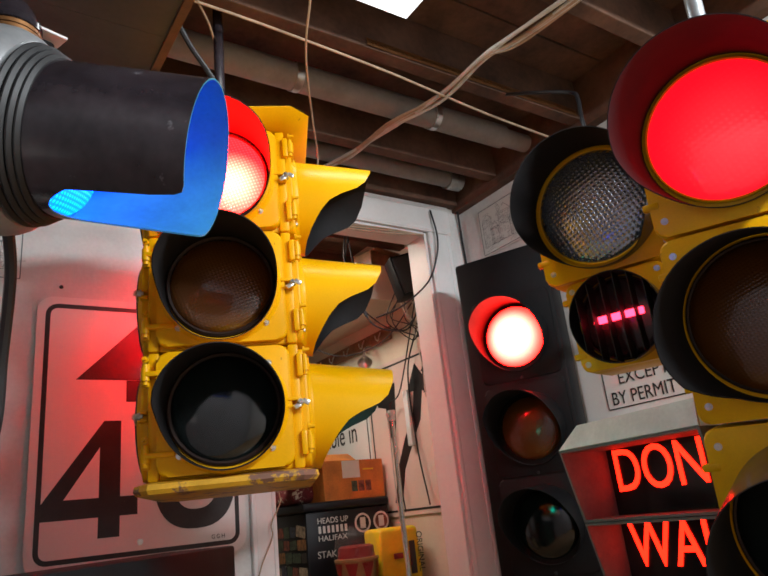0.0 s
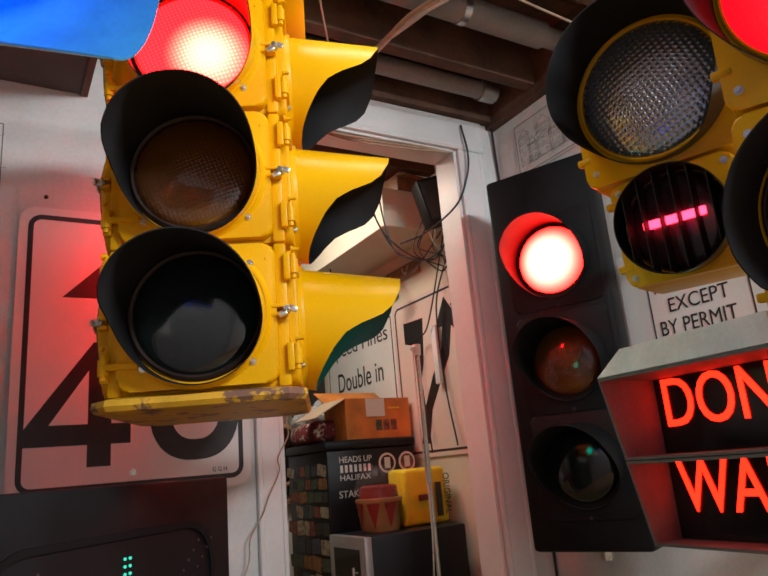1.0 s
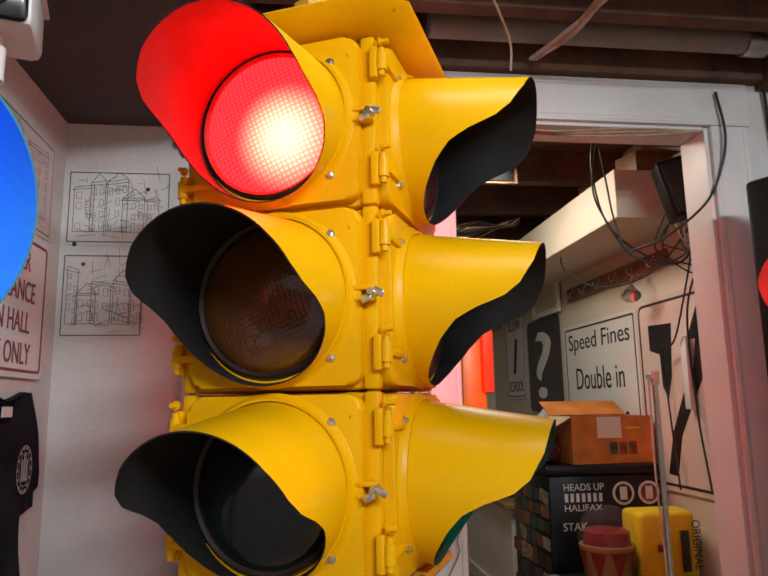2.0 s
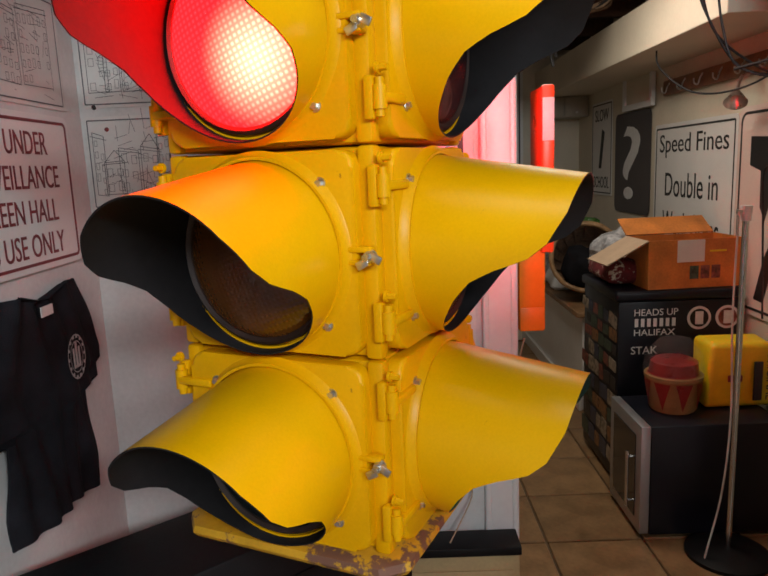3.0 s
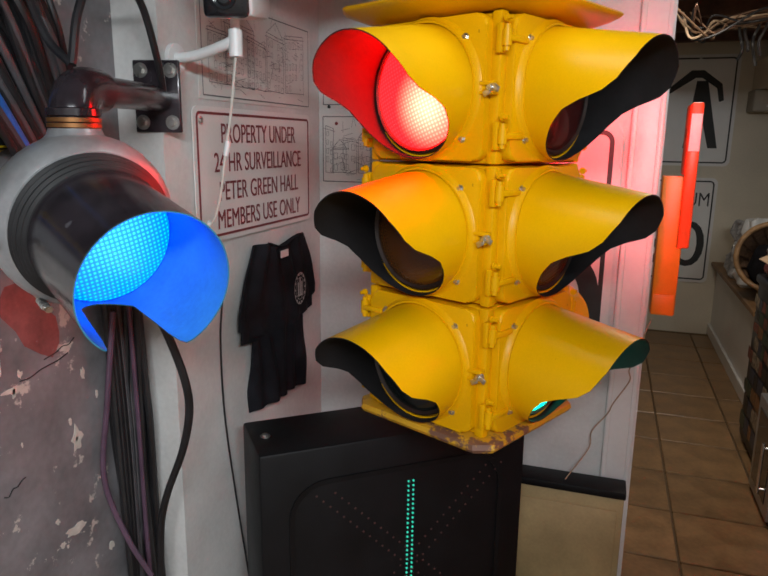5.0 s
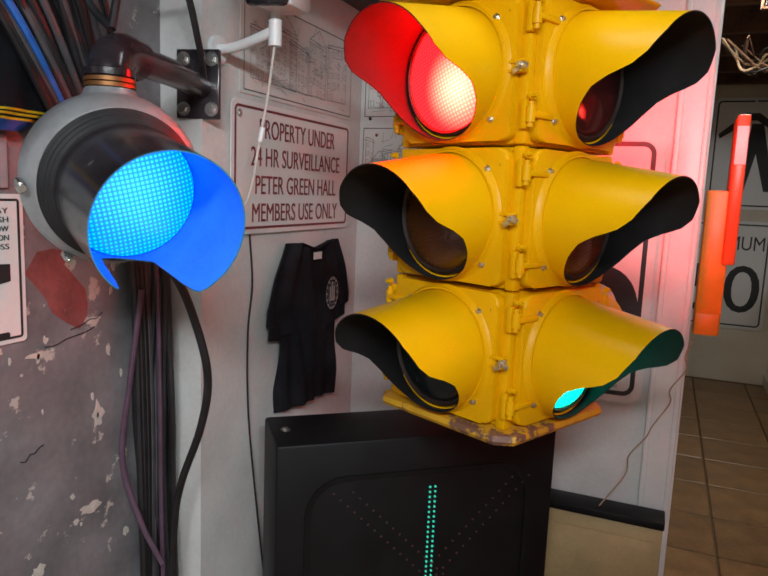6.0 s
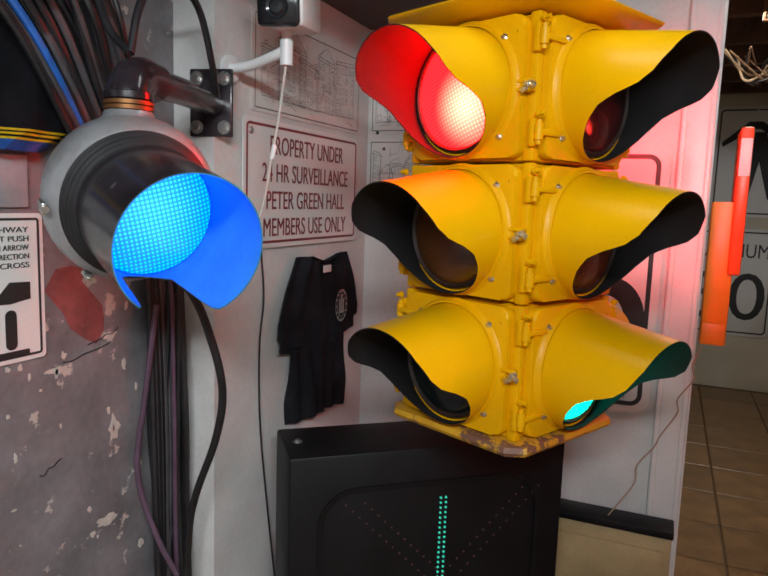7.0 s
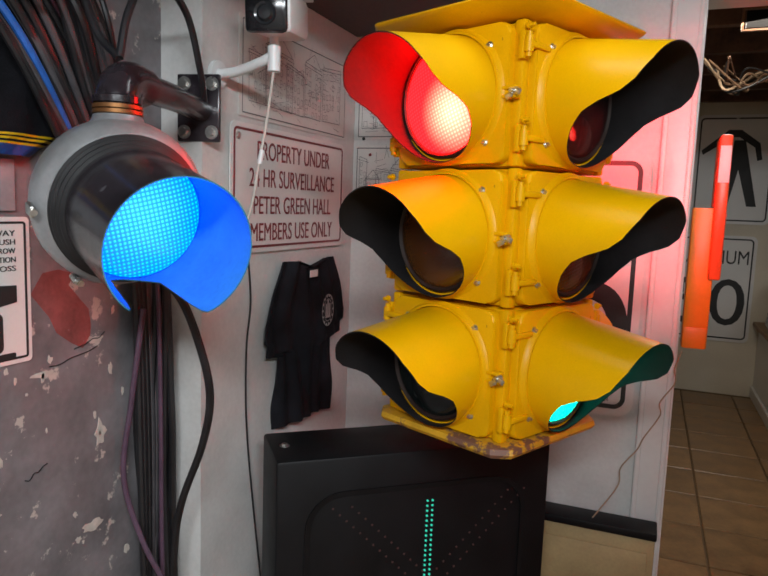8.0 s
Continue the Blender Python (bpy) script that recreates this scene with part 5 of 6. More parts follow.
def orange_carton():
    s = thing("orange_carton", pose(1.815, 3.07, 0.789, 0, 0, 4), "open orange printed cardboard carton with flaps up, on the cooler", "carton")
    w, d, h = 0.36, 0.20, 0.185
    bm = span(bmesh.new(), (-w / 2, -d / 2, 0), (w / 2, d / 2, h))
    bmesh.ops.delete(bm, geom=[f for f in bm.faces if f.calc_center_median().z > h - 0.001], context="FACES")
    bmesh.ops.recalc_face_normals(bm, faces=bm.faces)
    bmesh.ops.solidify(bm, geom=bm.faces[:], thickness=0.004)
    part("carton_body", bm, CARD_ORANGE, s, smooth=0)
    part("flap", box(bmesh.new(), (0, 0, 0.09), (0.004, d, 0.18), 0, pose(-w / 2, 0, h, 0, -118, 0)), CARD_TAN, s, "tan inside of an open flap")
    part("flap", box(bmesh.new(), (0, 0, 0.06), (w, 0.004, 0.11), 0, pose(0, d / 2, h, -58, 0, 0)), CARD_ORANGE, s)
    part("white_label", span(bmesh.new(), (-0.07, -d / 2 - 0.0015, 0.10), (0.035, -d / 2 - 0.0002, 0.183)), PAPER, s, "white paper label")
    for i, m_ in enumerate((STICKERS[2], STICKERS[0], STICKERS[0])):
        part("print_bar", span(bmesh.new(), (-0.02 + i * 0.042, -d / 2 - 0.0015, 0.035), (0.014 + i * 0.042, -d / 2 - 0.0002, 0.085)), m_, s)
    part("print_bar", span(bmesh.new(), (0.055, -d / 2 - 0.0015, 0.135), (0.12, -d / 2 - 0.0002, 0.142)), BAG_YELLOW, s)


orange_carton()


def floor_lamp():
    s = thing("floor_lamp", pose(1.735, 2.464, 0), "chrome floor lamp with a round base and tilted shade", "floor lamp")
    part("base", lathe(bmesh.new(), [(0, 0), (0.13, 0), (0.13, 0.012), (0.10, 0.022), (0.02, 0.035), (0, 0.035)], seg=40), BLACK_PLAIN, s, "round dark base")
    part("pole", tube(bmesh.new(), [(0, 0, 0.03), (0.001, 0, 0.6), (0.002, 0, 1.10)], 0.0095, 14), CHROME, s)
    bm = rod(bmesh.new(), (0.002, 0, 1.085), (0.002, 0, 1.13), 0.014, 0.017, seg=20)
    part("socket", bm, PLASTIC_WHITE, s)
    part("switch", span(bmesh.new(), (-0.026, -0.008, 1.105), (0.0, 0.008, 1.12), 0.003), STEEL, s)


floor_lamp()


def desk_lamp():
    s = thing("clamp_lamp", pose(1.93, 2.94, 1.50), "clip lamp with a grey metal shade on the wall", "lamp")
    part("shade", lathe(bmesh.new(), [(0.012, 0.0), (0.022, -0.018), (0.040, -0.050), (0.037, -0.048), (0.011, -0.004)], pose(0, 0, 0, -30, 20, 0), 28), STEEL, s)
    part("arm", tube(bmesh.new(), [(0.0, 0, 0.0), (0.03, 0.03, 0.05), (0.08, 0.05, 0.07), (0.12, 0.06, 0.07)], 0.007, 10), STEEL, s)


desk_lamp()


def speaker():
    s = thing("wall_speaker", pose(1.875, 2.37, 1.645, 0, -14, -20), "small black loudspeaker hung under the ceiling", "loudspeaker")
    part("case", span(bmesh.new(), (-0.07, -0.05, 0), (0.07, 0.06, 0.20), 0.008), BLACK_PLAIN, s)
    part("grille", span(bmesh.new(), (-0.06, -0.054, 0.012), (0.06, -0.0505, 0.188), 0.004), RUBBER, s)
    part("bracket", rod(bmesh.new(), (0.0, 0.06, 0.12), (0.09, 0.10, 0.12), 0.01, seg=10), STEEL, s)


speaker()


def half_wall():
    slab("half_wall", (1.64, 3.80, 0), (2.029, 5.299, 0.50), TRIM_WHITE, "white half wall in the kitchen", "half wall", 0.004)
    slab("half_wall_skirting", (1.622, 3.785, 0), (1.639, 5.298, 0.075), TRIM_WHITE, "white skirting along the half wall", "skirting", 0.004)
    slab("half_wall_top", (1.60, 3.76, 0.501), (2.029, 5.299, 0.53), WOOD_TOP, "worn brown wooden ledge on the half wall", "ledge", 0.006)


half_wall()


def ledge_things():
    s = thing("wicker_basket", pose(1.72, 4.02, 0.531), "round wicker basket tipped on its side with dark things inside", "basket")
    lie = pose(0, 0.02, 0.235, 74, 0, -12)
    bm = bmesh.new()
    for i in range(11):  # woven rings from the base to the rim
        r = 0.12 + 0.055 * math.sin(1.57 * i / 10)
        tube(bm, [(r * math.cos(a), r * math.sin(a), -0.16 + 0.019 * i + 0.003 * math.sin(9 * a + i)) for a in [2 * math.pi * k / 24 for k in range(25)]], 0.009, 6, 2, m=lie)
    for k in range(16):
        a = 2 * math.pi * k / 16
        rod(bm, lie @ Vector((0.118 * math.cos(a), 0.118 * math.sin(a), -0.165)), lie @ Vector((0.172 * math.cos(a), 0.172 * math.sin(a), 0.03)), 0.005, seg=6)
    lathe(bm, [(0, -0.165), (0.12, -0.165), (0.12, -0.16), (0, -0.16)], lie, 24)
    part("weave", bm, WICKER, s)
    part("rim", tube(bmesh.new(), [(0.180 * math.cos(a), 0.180 * math.sin(a), 0.036 + 0.004 * math.sin(12 * a)) for a in [2 * math.pi * k / 36 for k in range(37)]], 0.0135, 10, 2, m=lie), CANE, s, "thick pale cane rim")
    bm = bmesh.new()
    bmesh.ops.create_icosphere(bm, subdivisions=3, radius=0.12, matrix=pose(1.72, 4.02, 0.531) @ lie @ pose(0.0, -0.045, -0.06))
    for v in bm.verts:
        v.co += Vector((noise.noise(v.co * 13), noise.noise(v.co * 13 + Vector((4, 0, 0))), noise.noise(v.co * 13 + Vector((0, 6, 0))))) * 0.03
    tagged(part("dark_bag", bm, CLOTH), "crumpled dark bag inside the basket", "bag")
    rng = random.Random(6)
    for label, x, y, w, h, m_ in (("white plastic grocery bag with green print on the ledge", 1.70, 4.42, 0.15, 0.40, PLASTIC_WHITE), ("crumpled green plastic bag on the ledge", 1.83, 4.36, 0.14, 0.42, BAG_GREEN), ("pale plastic bag slumped on the ledge", 1.68, 4.70, 0.13, 0.36, CLEAR_WRAP)):
        s = thing("grocery_bag", pose(x, y, 0.531), label, "bag", "bags on the ledge")
        bm = span(bmesh.new(), (-w / 2, -0.07, 0), (w / 2, 0.07, h), 0.02, segs=3)
        bmesh.ops.subdivide_edges(bm, edges=[e for e in bm.edges if e.calc_length() > 0.06], cuts=5, use_grid_fill=True)
        for v in bm.verts:
            k = v.co.z / h
            v.co.x *= 1 - 0.35 * k * k
            v.co.y *= 1 - 0.55 * k * k
            v.co += Vector((noise.noise(v.co * 19 + Vector((x, 0, 0))), noise.noise(v.co * 19 + Vector((5, x, 0))), 0.5 * noise.noise(v.co * 15))) * 0.05 * min(1, 6 * k)
        part("bag_body", bm, m_, s)
        if m_ is PLASTIC_WHITE:
            part("print_patch", span(bmesh.new(), (-0.045, -0.098, 0.16), (0.05, -0.088, 0.27), 0.004), BAG_GREEN, s, "plain green printed patch")
    bm = bmesh.new()
    for k in range(90):
        a, r, z = rng.uniform(0, 6.28), 0.10 * math.sqrt(rng.random()), rng.uniform(0.0, 0.16)
        m = pose(r * math.cos(a), r * math.sin(a), z, rng.uniform(-60, 60), rng.uniform(-60, 60), rng.uniform(0, 360))
        bm.faces.new([bm.verts.new(m @ Vector(p)) for p in ((0, -0.03, 0), (0.012, 0, 0.004), (0, 0.03, 0), (-0.012, 0, 0.004))])
    s = thing("potted_plant", pose(1.92, 4.08, 0.531), "small plant with thin green leaves on the ledge", "plant")
    part("pot", lathe(bmesh.new(), [(0, 0), (0.05, 0), (0.065, 0.09), (0.07, 0.10), (0.06, 0.10), (0.055, 0.085), (0, 0.085)], seg=24), WICKER, s)
    leaves = part("foliage", bm, LEAF, s, "thin green leaves", smooth=0)
    leaves.matrix_basis = Matrix.Translation((0, 0, 0.09))
    s = thing("floral_cloth", pose(1.665, 3.19, 0.789), "folded red floral cloth lying on the cooler", "cloth")
    bm = span(bmesh.new(), (-0.13, -0.13, 0), (0.10, 0.20, 0.10), 0.03, segs=3)
    for v in bm.verts:
        v.co += Vector((noise.noise(v.co * 14), noise.noise(v.co * 14 + Vector((5, 0, 0))), 0.8 * max(0, noise.noise(v.co * 14 + Vector((0, 5, 0)))))) * 0.02
    part("cloth", bm, FLORAL, s)
    s = thing("plastic_sack", pose(1.72, 3.34, 0.79), "heap of crumpled grey plastic sacks on the cooler", "sack")
    bm = bmesh.new()
    bmesh.ops.create_icosphere(bm, subdivisions=4, radius=0.16)
    for v in bm.verts:
        v.co *= 1 + 0.35 * noise.noise(v.co * 11)
        v.co.z = max(0, v.co.z * 0.8 + 0.09)
    part("sack", bm, CLEAR_WRAP, s, smooth=0)


def wall_cupboard():
    """Shallow cupboards high in the far corner of the kitchen."""
    s = thing("wall_cupboard", pose(1.70, 5.06, 1.565), "beige wall cupboard high in the kitchen corner, things stacked on it", "cupboard")
    part("body", span(bmesh.new(), (0, 0, 0), (0.325, 0.235, 0.135), 0.004), BOX_BEIGE, s)
    for x in (0.004, 0.166):
        d = part("door", span(bmesh.new(), (x, -0.012, 0.006), (x + 0.155, -0.001, 0.129), 0.003), BOX_BEIGE, s)
        part("knob", rod(bmesh.new(), (x + 0.077, -0.024, 0.03), (x + 0.077, -0.011, 0.03), 0.008, seg=12), STEEL, d)
    s = thing("storage_box", pose(1.84, 5.11, 1.701), "small black storage box on top of the cupboard", "box")
    part("body", span(bmesh.new(), (-0.05, -0.05, 0), (0.05, 0.05, 0.075), 0.004), BLACK_PLAIN, s)
    part("lid", span(bmesh.new(), (-0.054, -0.054, 0.0755), (0.054, 0.054, 0.088), 0.004), BLACK_PLAIN, s)


def kitchen_ceiling_clutter():
    """Offcuts of wire and a dark panel hung under the kitchen joists."""
    rng = random.Random(31)
    for i in range(11):
        a = [rng.uniform(-0.05, 0.05) for _ in range(10)]
        cable("kitchen_ceiling_wire", [(1.10 + a[0], 3.50 + a[1] * 3, 1.93), (1.20 + a[2], 3.55 + a[3] * 2, 1.83 + a[4] * 0.6), (1.28 + a[5], 3.58 + a[6] * 2, 1.86 + a[7]), (1.40 + a[8], 3.6 + a[9] * 2, 1.90 + a[0] * 0.6), (1.62 + a[1], 3.62, 1.94), (1.70, 3.64 + a[2], 1.985)], rng.uniform(0.003, 0.0065),
              (CABLE_TAN, CABLE_BLACK, WICKER, WOOD_DARK)[i % 4], "loose old wire hung in a tangle under the kitchen joists", group="wires under the kitchen ceiling")
    s = thing("ceiling_panel", pose(1.30, 2.92, 1.925), "dark panel with a thin brown frame hung under the kitchen joists", "panel")
    part("panel", span(bmesh.new(), (-0.14, -0.01, 0.012), (0.14, 0.006, 0.073)), BLACK_PLAIN, s)
    part("frame", frame_ring(bmesh.new(), 0.31, 0.085, 0.004, 0.007, 0.02, Matrix.Translation((0, -0.014, 0.042))), WOOD_RAIL, s, "thin brown frame")
    for i, (x, y, h) in enumerate(((1.37, 3.62, 0.19), (1.40, 3.66, 0.15), (1.43, 3.60, 0.22), (1.46, 3.64, 0.17))):
        pts = [(x + 0.012 * math.sin(5 * k + i), y + 0.012 * math.cos(4 * k + 2 * i), 1.92 - h * k / 5) for k in range(6)]
        cable("hanging_wire_end", pts, 0.007, (CABLE_BLACK, CABLE_GREY)[i % 2], "short dark wire end hanging from the ceiling", group="wire ends under the kitchen ceiling")


ledge_things()
wall_cupboard()
kitchen_ceiling_clutter()


# ---------------------------------------------------------------- pipes, cables, lamp
def ceiling_services():
    s = thing("ceiling_pipe", pose(0, 1.60, 2.04), "grey lagged heating pipe under the ceiling", "pipe", "ceiling pipes")
    part("lagging", rod(bmesh.new(), (0.44, 0, 0), (1.80, 0, 0), 0.045, seg=28), PIPE, s)
    for x in (0.9, 1.45):
        part("strap", rod(bmesh.new(), (x, 0, 0), (x + 0.025, 0, 0), 0.048, seg=28), STEEL, s)
    part("joint", rod(bmesh.new(), (1.80, 0, 0), (1.97, 0, 0), 0.035, seg=24), PIPE, s)
    s = thing("ceiling_pipe", pose(0, 1.95, 2.03), "grey pipe with a steel clamp beside the wall", "pipe", "ceiling pipes")
    part("lagging", rod(bmesh.new(), (0.9, 0, 0), (1.82, 0, 0), 0.035, seg=24), PIPE, s)
    part("clamp", rod(bmesh.new(), (1.80, 0, 0), (1.87, 0, 0), 0.042, seg=20), STEEL, s)
    bm = span(bmesh.new(), (1.0, -0.002, -0.012), (1.9, 0.0, 0.012))
    for i in range(60):
        rod(bm, (1.01 + i * 0.0148, -0.0045, 0), (1.01 + i * 0.0148, -0.002, 0), 0.0035, seg=6)
    strap = tagged(part("perforated_strap", bm, BRASS, smooth=0), "rusty perforated metal strap nailed to a joist", "strap")
    strap.matrix_world = pose(0, 1.315, 2.0)
    s = thing("ceiling_lamp", pose(0.62, 1.11, 1.995), "white fluorescent ceiling fixture, lit", "ceiling lamp")
    part("case", span(bmesh.new(), (-0.17, -0.075, 0.004), (0.43, 0.075, 0.024), 0.006), PLASTIC_WHITE, s)
    part("diffuser", span(bmesh.new(), (-0.165, -0.07, -0.004), (0.425, 0.07, 0.0035), 0.002), TUBE, s, "lit white diffuser")


ceiling_services()


def loose_cables():
    rng = random.Random(9)
    g = "cables under the ceiling"
    for i in range(7):  # white bundle that slants across the ceiling
        o = [rng.uniform(-0.02, 0.02) for _ in range(9)]
        cable("ceiling_cable", [(1.21 + o[0] * 0.5, 2.02, 1.985), (1.24 + o[0], 1.86 + o[1], 1.962), (1.27 + o[2], 1.61 + o[3], 1.955), (1.34 + o[4], 1.40 + o[5], 1.955 + o[6] * 0.4), (1.35 + o[7] * 1.5, 1.18, 1.96), (1.375 + o[8] * 1.6, 1.06, 1.968), (1.45 + o[1], 0.55, 1.975)], 0.0055,
              CABLE_WHITE if i % 3 else CABLE_TAN, "old white cable strung under the joists", group=g)
    cable("ceiling_cable", [(0.45, 1.345, 1.97), (0.70, 1.34, 1.96), (1.10, 1.36, 1.955), (1.52, 1.40, 1.95), (1.93, 1.44, 1.965)], 0.004, CABLE_TAN, "tan wire strung along the joists", group=g)
    cable("ceiling_cable", [(0.76, 1.21, 1.97), (0.82, 1.36, 1.93), (0.95, 1.58, 1.90), (1.04, 1.72, 1.86), (1.05, 1.75, 1.80)], 0.003, CABLE_TAN, "tan wire end dangling from a joist", group=g)
    cable("ceiling_cable", [(0.50, 1.33, 1.97), (0.575, 1.42, 1.95), (0.64, 1.56, 1.93), (0.66, 1.70, 1.93), (0.64, 1.72, 1.87)], 0.003, CABLE_TAN, "tan wire end dangling from a joist", group=g)
    cable("ceiling_cable", [(1.78, 2.06, 1.93), (1.79, 2.05, 1.80), (1.775, 2.06, 1.70), (1.74, 2.10, 1.60), (1.66, 2.2, 1.52), (1.60, 2.3, 1.50)], 0.004, CABLE_BLACK, "black cable looped over the door frame", group=g)
    cable("ceiling_cable", [(1.945, 2.07, 1.955), (1.955, 2.078, 1.80), (1.962, 2.08, 1.60), (1.963, 2.08, 1.30), (1.96, 2.07, 1.0), (1.962, 2.07, 0.0)], 0.005, CABLE_BLACK, "black cable down the wall corner", group=g)
    cable("ceiling_cable", [(1.56, 1.33, 1.99), (1.57, 1.22, 1.93), (1.62, 1.12, 1.88), (1.56, 1.06, 1.80), (1.50, 1.02, 1.70), (1.475, 1.0, 1.575)], 0.006, CABLE_BLACK, "black cable running down to a signal", group=g)
    cable("signal_lead", [(0.43, 1.35, 1.95), (0.50, 1.38, 1.86), (0.57, 1.40, 1.78), (0.59, 1.42, 1.70)], 0.007, CABLE_BLACK, "black supply lead of the hanging signal")
    for i, dx in enumerate((-0.01, 0.0, 0.012)):
        cable("door_frame_cable", [(1.03 + dx, 2.08, 1.825), (1.25, 2.07 + dx, 1.79), (1.5, 2.07, 1.80 - dx), (1.74, 2.08, 1.815)], 0.003, CABLE_TAN, "thin wire sagging along the door head", group="door frame wires")
    g = "wires in the kitchen"
    cable("kitchen_wire", [(1.98, 2.42, 1.72), (2.0, 2.55, 1.55), (1.99, 2.65, 1.35), (2.0, 2.66, 1.0), (1.99, 2.6, 0.72)], 0.004, CABLE_BLACK, "black wire hanging down the wall", group=g)
    cable("kitchen_wire", [(1.97, 2.46, 1.70), (1.90, 2.7, 1.52), (1.80, 2.95, 1.50), (1.76, 3.2, 1.62), (1.78, 3.3, 1.73)], 0.0035, CABLE_BLACK, "black wire slung across the corner", group=g)
    cable("kitchen_wire", [(1.95, 2.47, 1.66), (1.97, 2.7, 1.28), (1.98, 2.82, 1.22), (2.0, 2.85, 1.05), (1.99, 2.8, 0.70)], 0.0035, CABLE_BLACK, "black wire hanging over the arrow sign", group=g)
    cable("kitchen_wire", [(1.94, 2.48, 1.66), (2.0, 2.52, 1.60), (2.005, 2.54, 1.48)], 0.004, CABLE_WHITE, "white wire on the wall", group=g)
    for i in range(6):  # tangle that hangs round the loudspeaker
        a = [rng.uniform(-0.03, 0.03) for _ in range(8)]
        cable("kitchen_wire", [(1.93 + a[0], 2.50, 1.90), (1.90 + a[1], 2.49 + a[2], 1.74), (1.88 + a[3] * 2, 2.52 + a[4] * 2, 1.60 + a[5]), (1.95 + a[6], 2.50 + a[7], 1.52 + a[0] * 2), (2.005, 2.53 + a[3], 1.46 + a[2] * 3), (2.008, 2.55 + a[1], 1.25 + a[4] * 4)], 0.0028,
              CABLE_BLACK if i % 3 else CABLE_WHITE, "thin wire tangled beside the loudspeaker", group=g)
    for i in range(3):
        a = [rng.uniform(-0.03, 0.03) for _ in range(6)]
        cable("kitchen_wire", [(1.60 + a[0], 2.46, 1.98), (1.60 + a[1], 2.47, 1.80 + a[2]), (1.64 + a[3], 2.48, 1.64), (1.72 + a[4], 2.48, 1.52 + a[5] * 0.4), (1.83, 2.45 + a[1], 1.50 + a[3] * 0.5), (1.90, 2.42, 1.56), (1.93, 2.40, 1.66)], 0.0035,
              CABLE_BLACK, "black wire slung in a loop across the doorway", group=g)
    tagged(part("cable_cover", box(bmesh.new(), (2.0, 2.70, 1.135), (0.02, 0.038, 0.27), 0.004), PLASTIC_WHITE), "white plastic cable cover hanging before the sign", "cable cover")
    cable("lamp_lead", [(1.708, 2.45, 1.115), (1.70, 2.44, 0.8), (1.705, 2.43, 0.5), (1.685, 2.42, 0.25), (1.64, 2.42, 0.02)], 0.003, CABLE_WHITE, "thin white lamp lead")

    g = "cables beside the grey wall"
    mats = (CABLE_BLACK, CABLE_BLACK, CABLE_BLACK, CABLE_PURPLE, CABLE_BLACK, CABLE_PURPLE, CABLE_BLACK, CABLE_GREY, CABLE_BLACK, CABLE_BLACK)
    for i, m_ in enumerate(mats):
        a, b, c = rng.uniform(-0.012, 0.012), rng.uniform(-0.012, 0.012), rng.uniform(-0.03, 0.03)
        x, y = -0.125 + 0.008 * (i % 5), 1.19 + 0.012 * (i // 2)
        cable("wall_cable", [(-0.135, 0.66 + 0.03 * i, 1.77), (-0.095 + a, 0.88 + 0.02 * i, 1.56), (-0.10 + b, 1.04 + 0.012 * i, 1.36), (x + a, y - 0.02, 1.20), (x + b, y + a, 1.05), (x - a + c * 0.4, y + b, 0.75), (x + c * 0.3, y + 0.01, 0.45), (x + 0.01, y + 0.02, 0.0)], 0.008 if m_ is CABLE_BLACK else 0.005,
              m_, "cable running down the wall corner in a bundle", group=g)
    cable("wall_cable", [(0.10, 0.92, 1.12), (0.116, 1.0, 1.067), (0.118, 1.06, 0.968), (0.116, 1.10, 0.853), (0.076, 1.13, 0.736), (0.003, 1.16, 0.592), (-0.034, 1.18, 0.473), (-0.05, 1.19, 0.25)], 0.008, CABLE_BLACK, "thick black lead looping down from the blue signal", group=g)
    cable("wall_cable", [(-0.09, 1.15, 1.0), (-0.115, 1.14, 0.8), (-0.13, 1.13, 0.63), (-0.09, 1.14, 0.49), (-0.04, 1.15, 0.40)], 0.006, CABLE_PURPLE, "dull purple lead looping out of the bundle", group=g)
    cable("elbow_cable", [(-0.06, 0.9, 1.75), (-0.02, 0.92, 1.60), (0.03, 0.91, 1.50), (0.08, 0.905, 1.455)], 0.007, CABLE_BLACK, "black cable into the pipe elbow", group=g)
    cable("elbow_cable", [(0.08, 0.905, 1.455), (0.07, 0.94, 1.54), (0.05, 1.02, 1.62), (0.01, 1.16, 1.60), (0.0, 1.22, 1.50), (-0.02, 1.262, 1.44)], 0.007, CABLE_BLACK, "black cable arching behind the pipe arm", group=g)
    g = "cables in the corner bundle"
    for i in range(9):
        m_ = (CABLE_BLACK, CABLE_BLACK, CABLE_GREY, CABLE_BLUE, CABLE_BLACK, CABLE_GREY, CABLE_BLACK, CABLE_BLACK, CABLE_GREY)[i]
        a = rng.uniform(-0.02, 0.02)
        cable("slanting_cable", [(-0.14, 0.62 + i * 0.02 + a, 1.76), (-0.10 + a, 0.70 + i * 0.017, 1.62), (-0.07, 0.82 + i * 0.012, 1.48 + a), (-0.09, 0.95 + i * 0.01, 1.32), (-0.11, 1.10 + i * 0.008, 1.12)], 0.007, m_,
              "cable slanting down the grey wall", group=g)
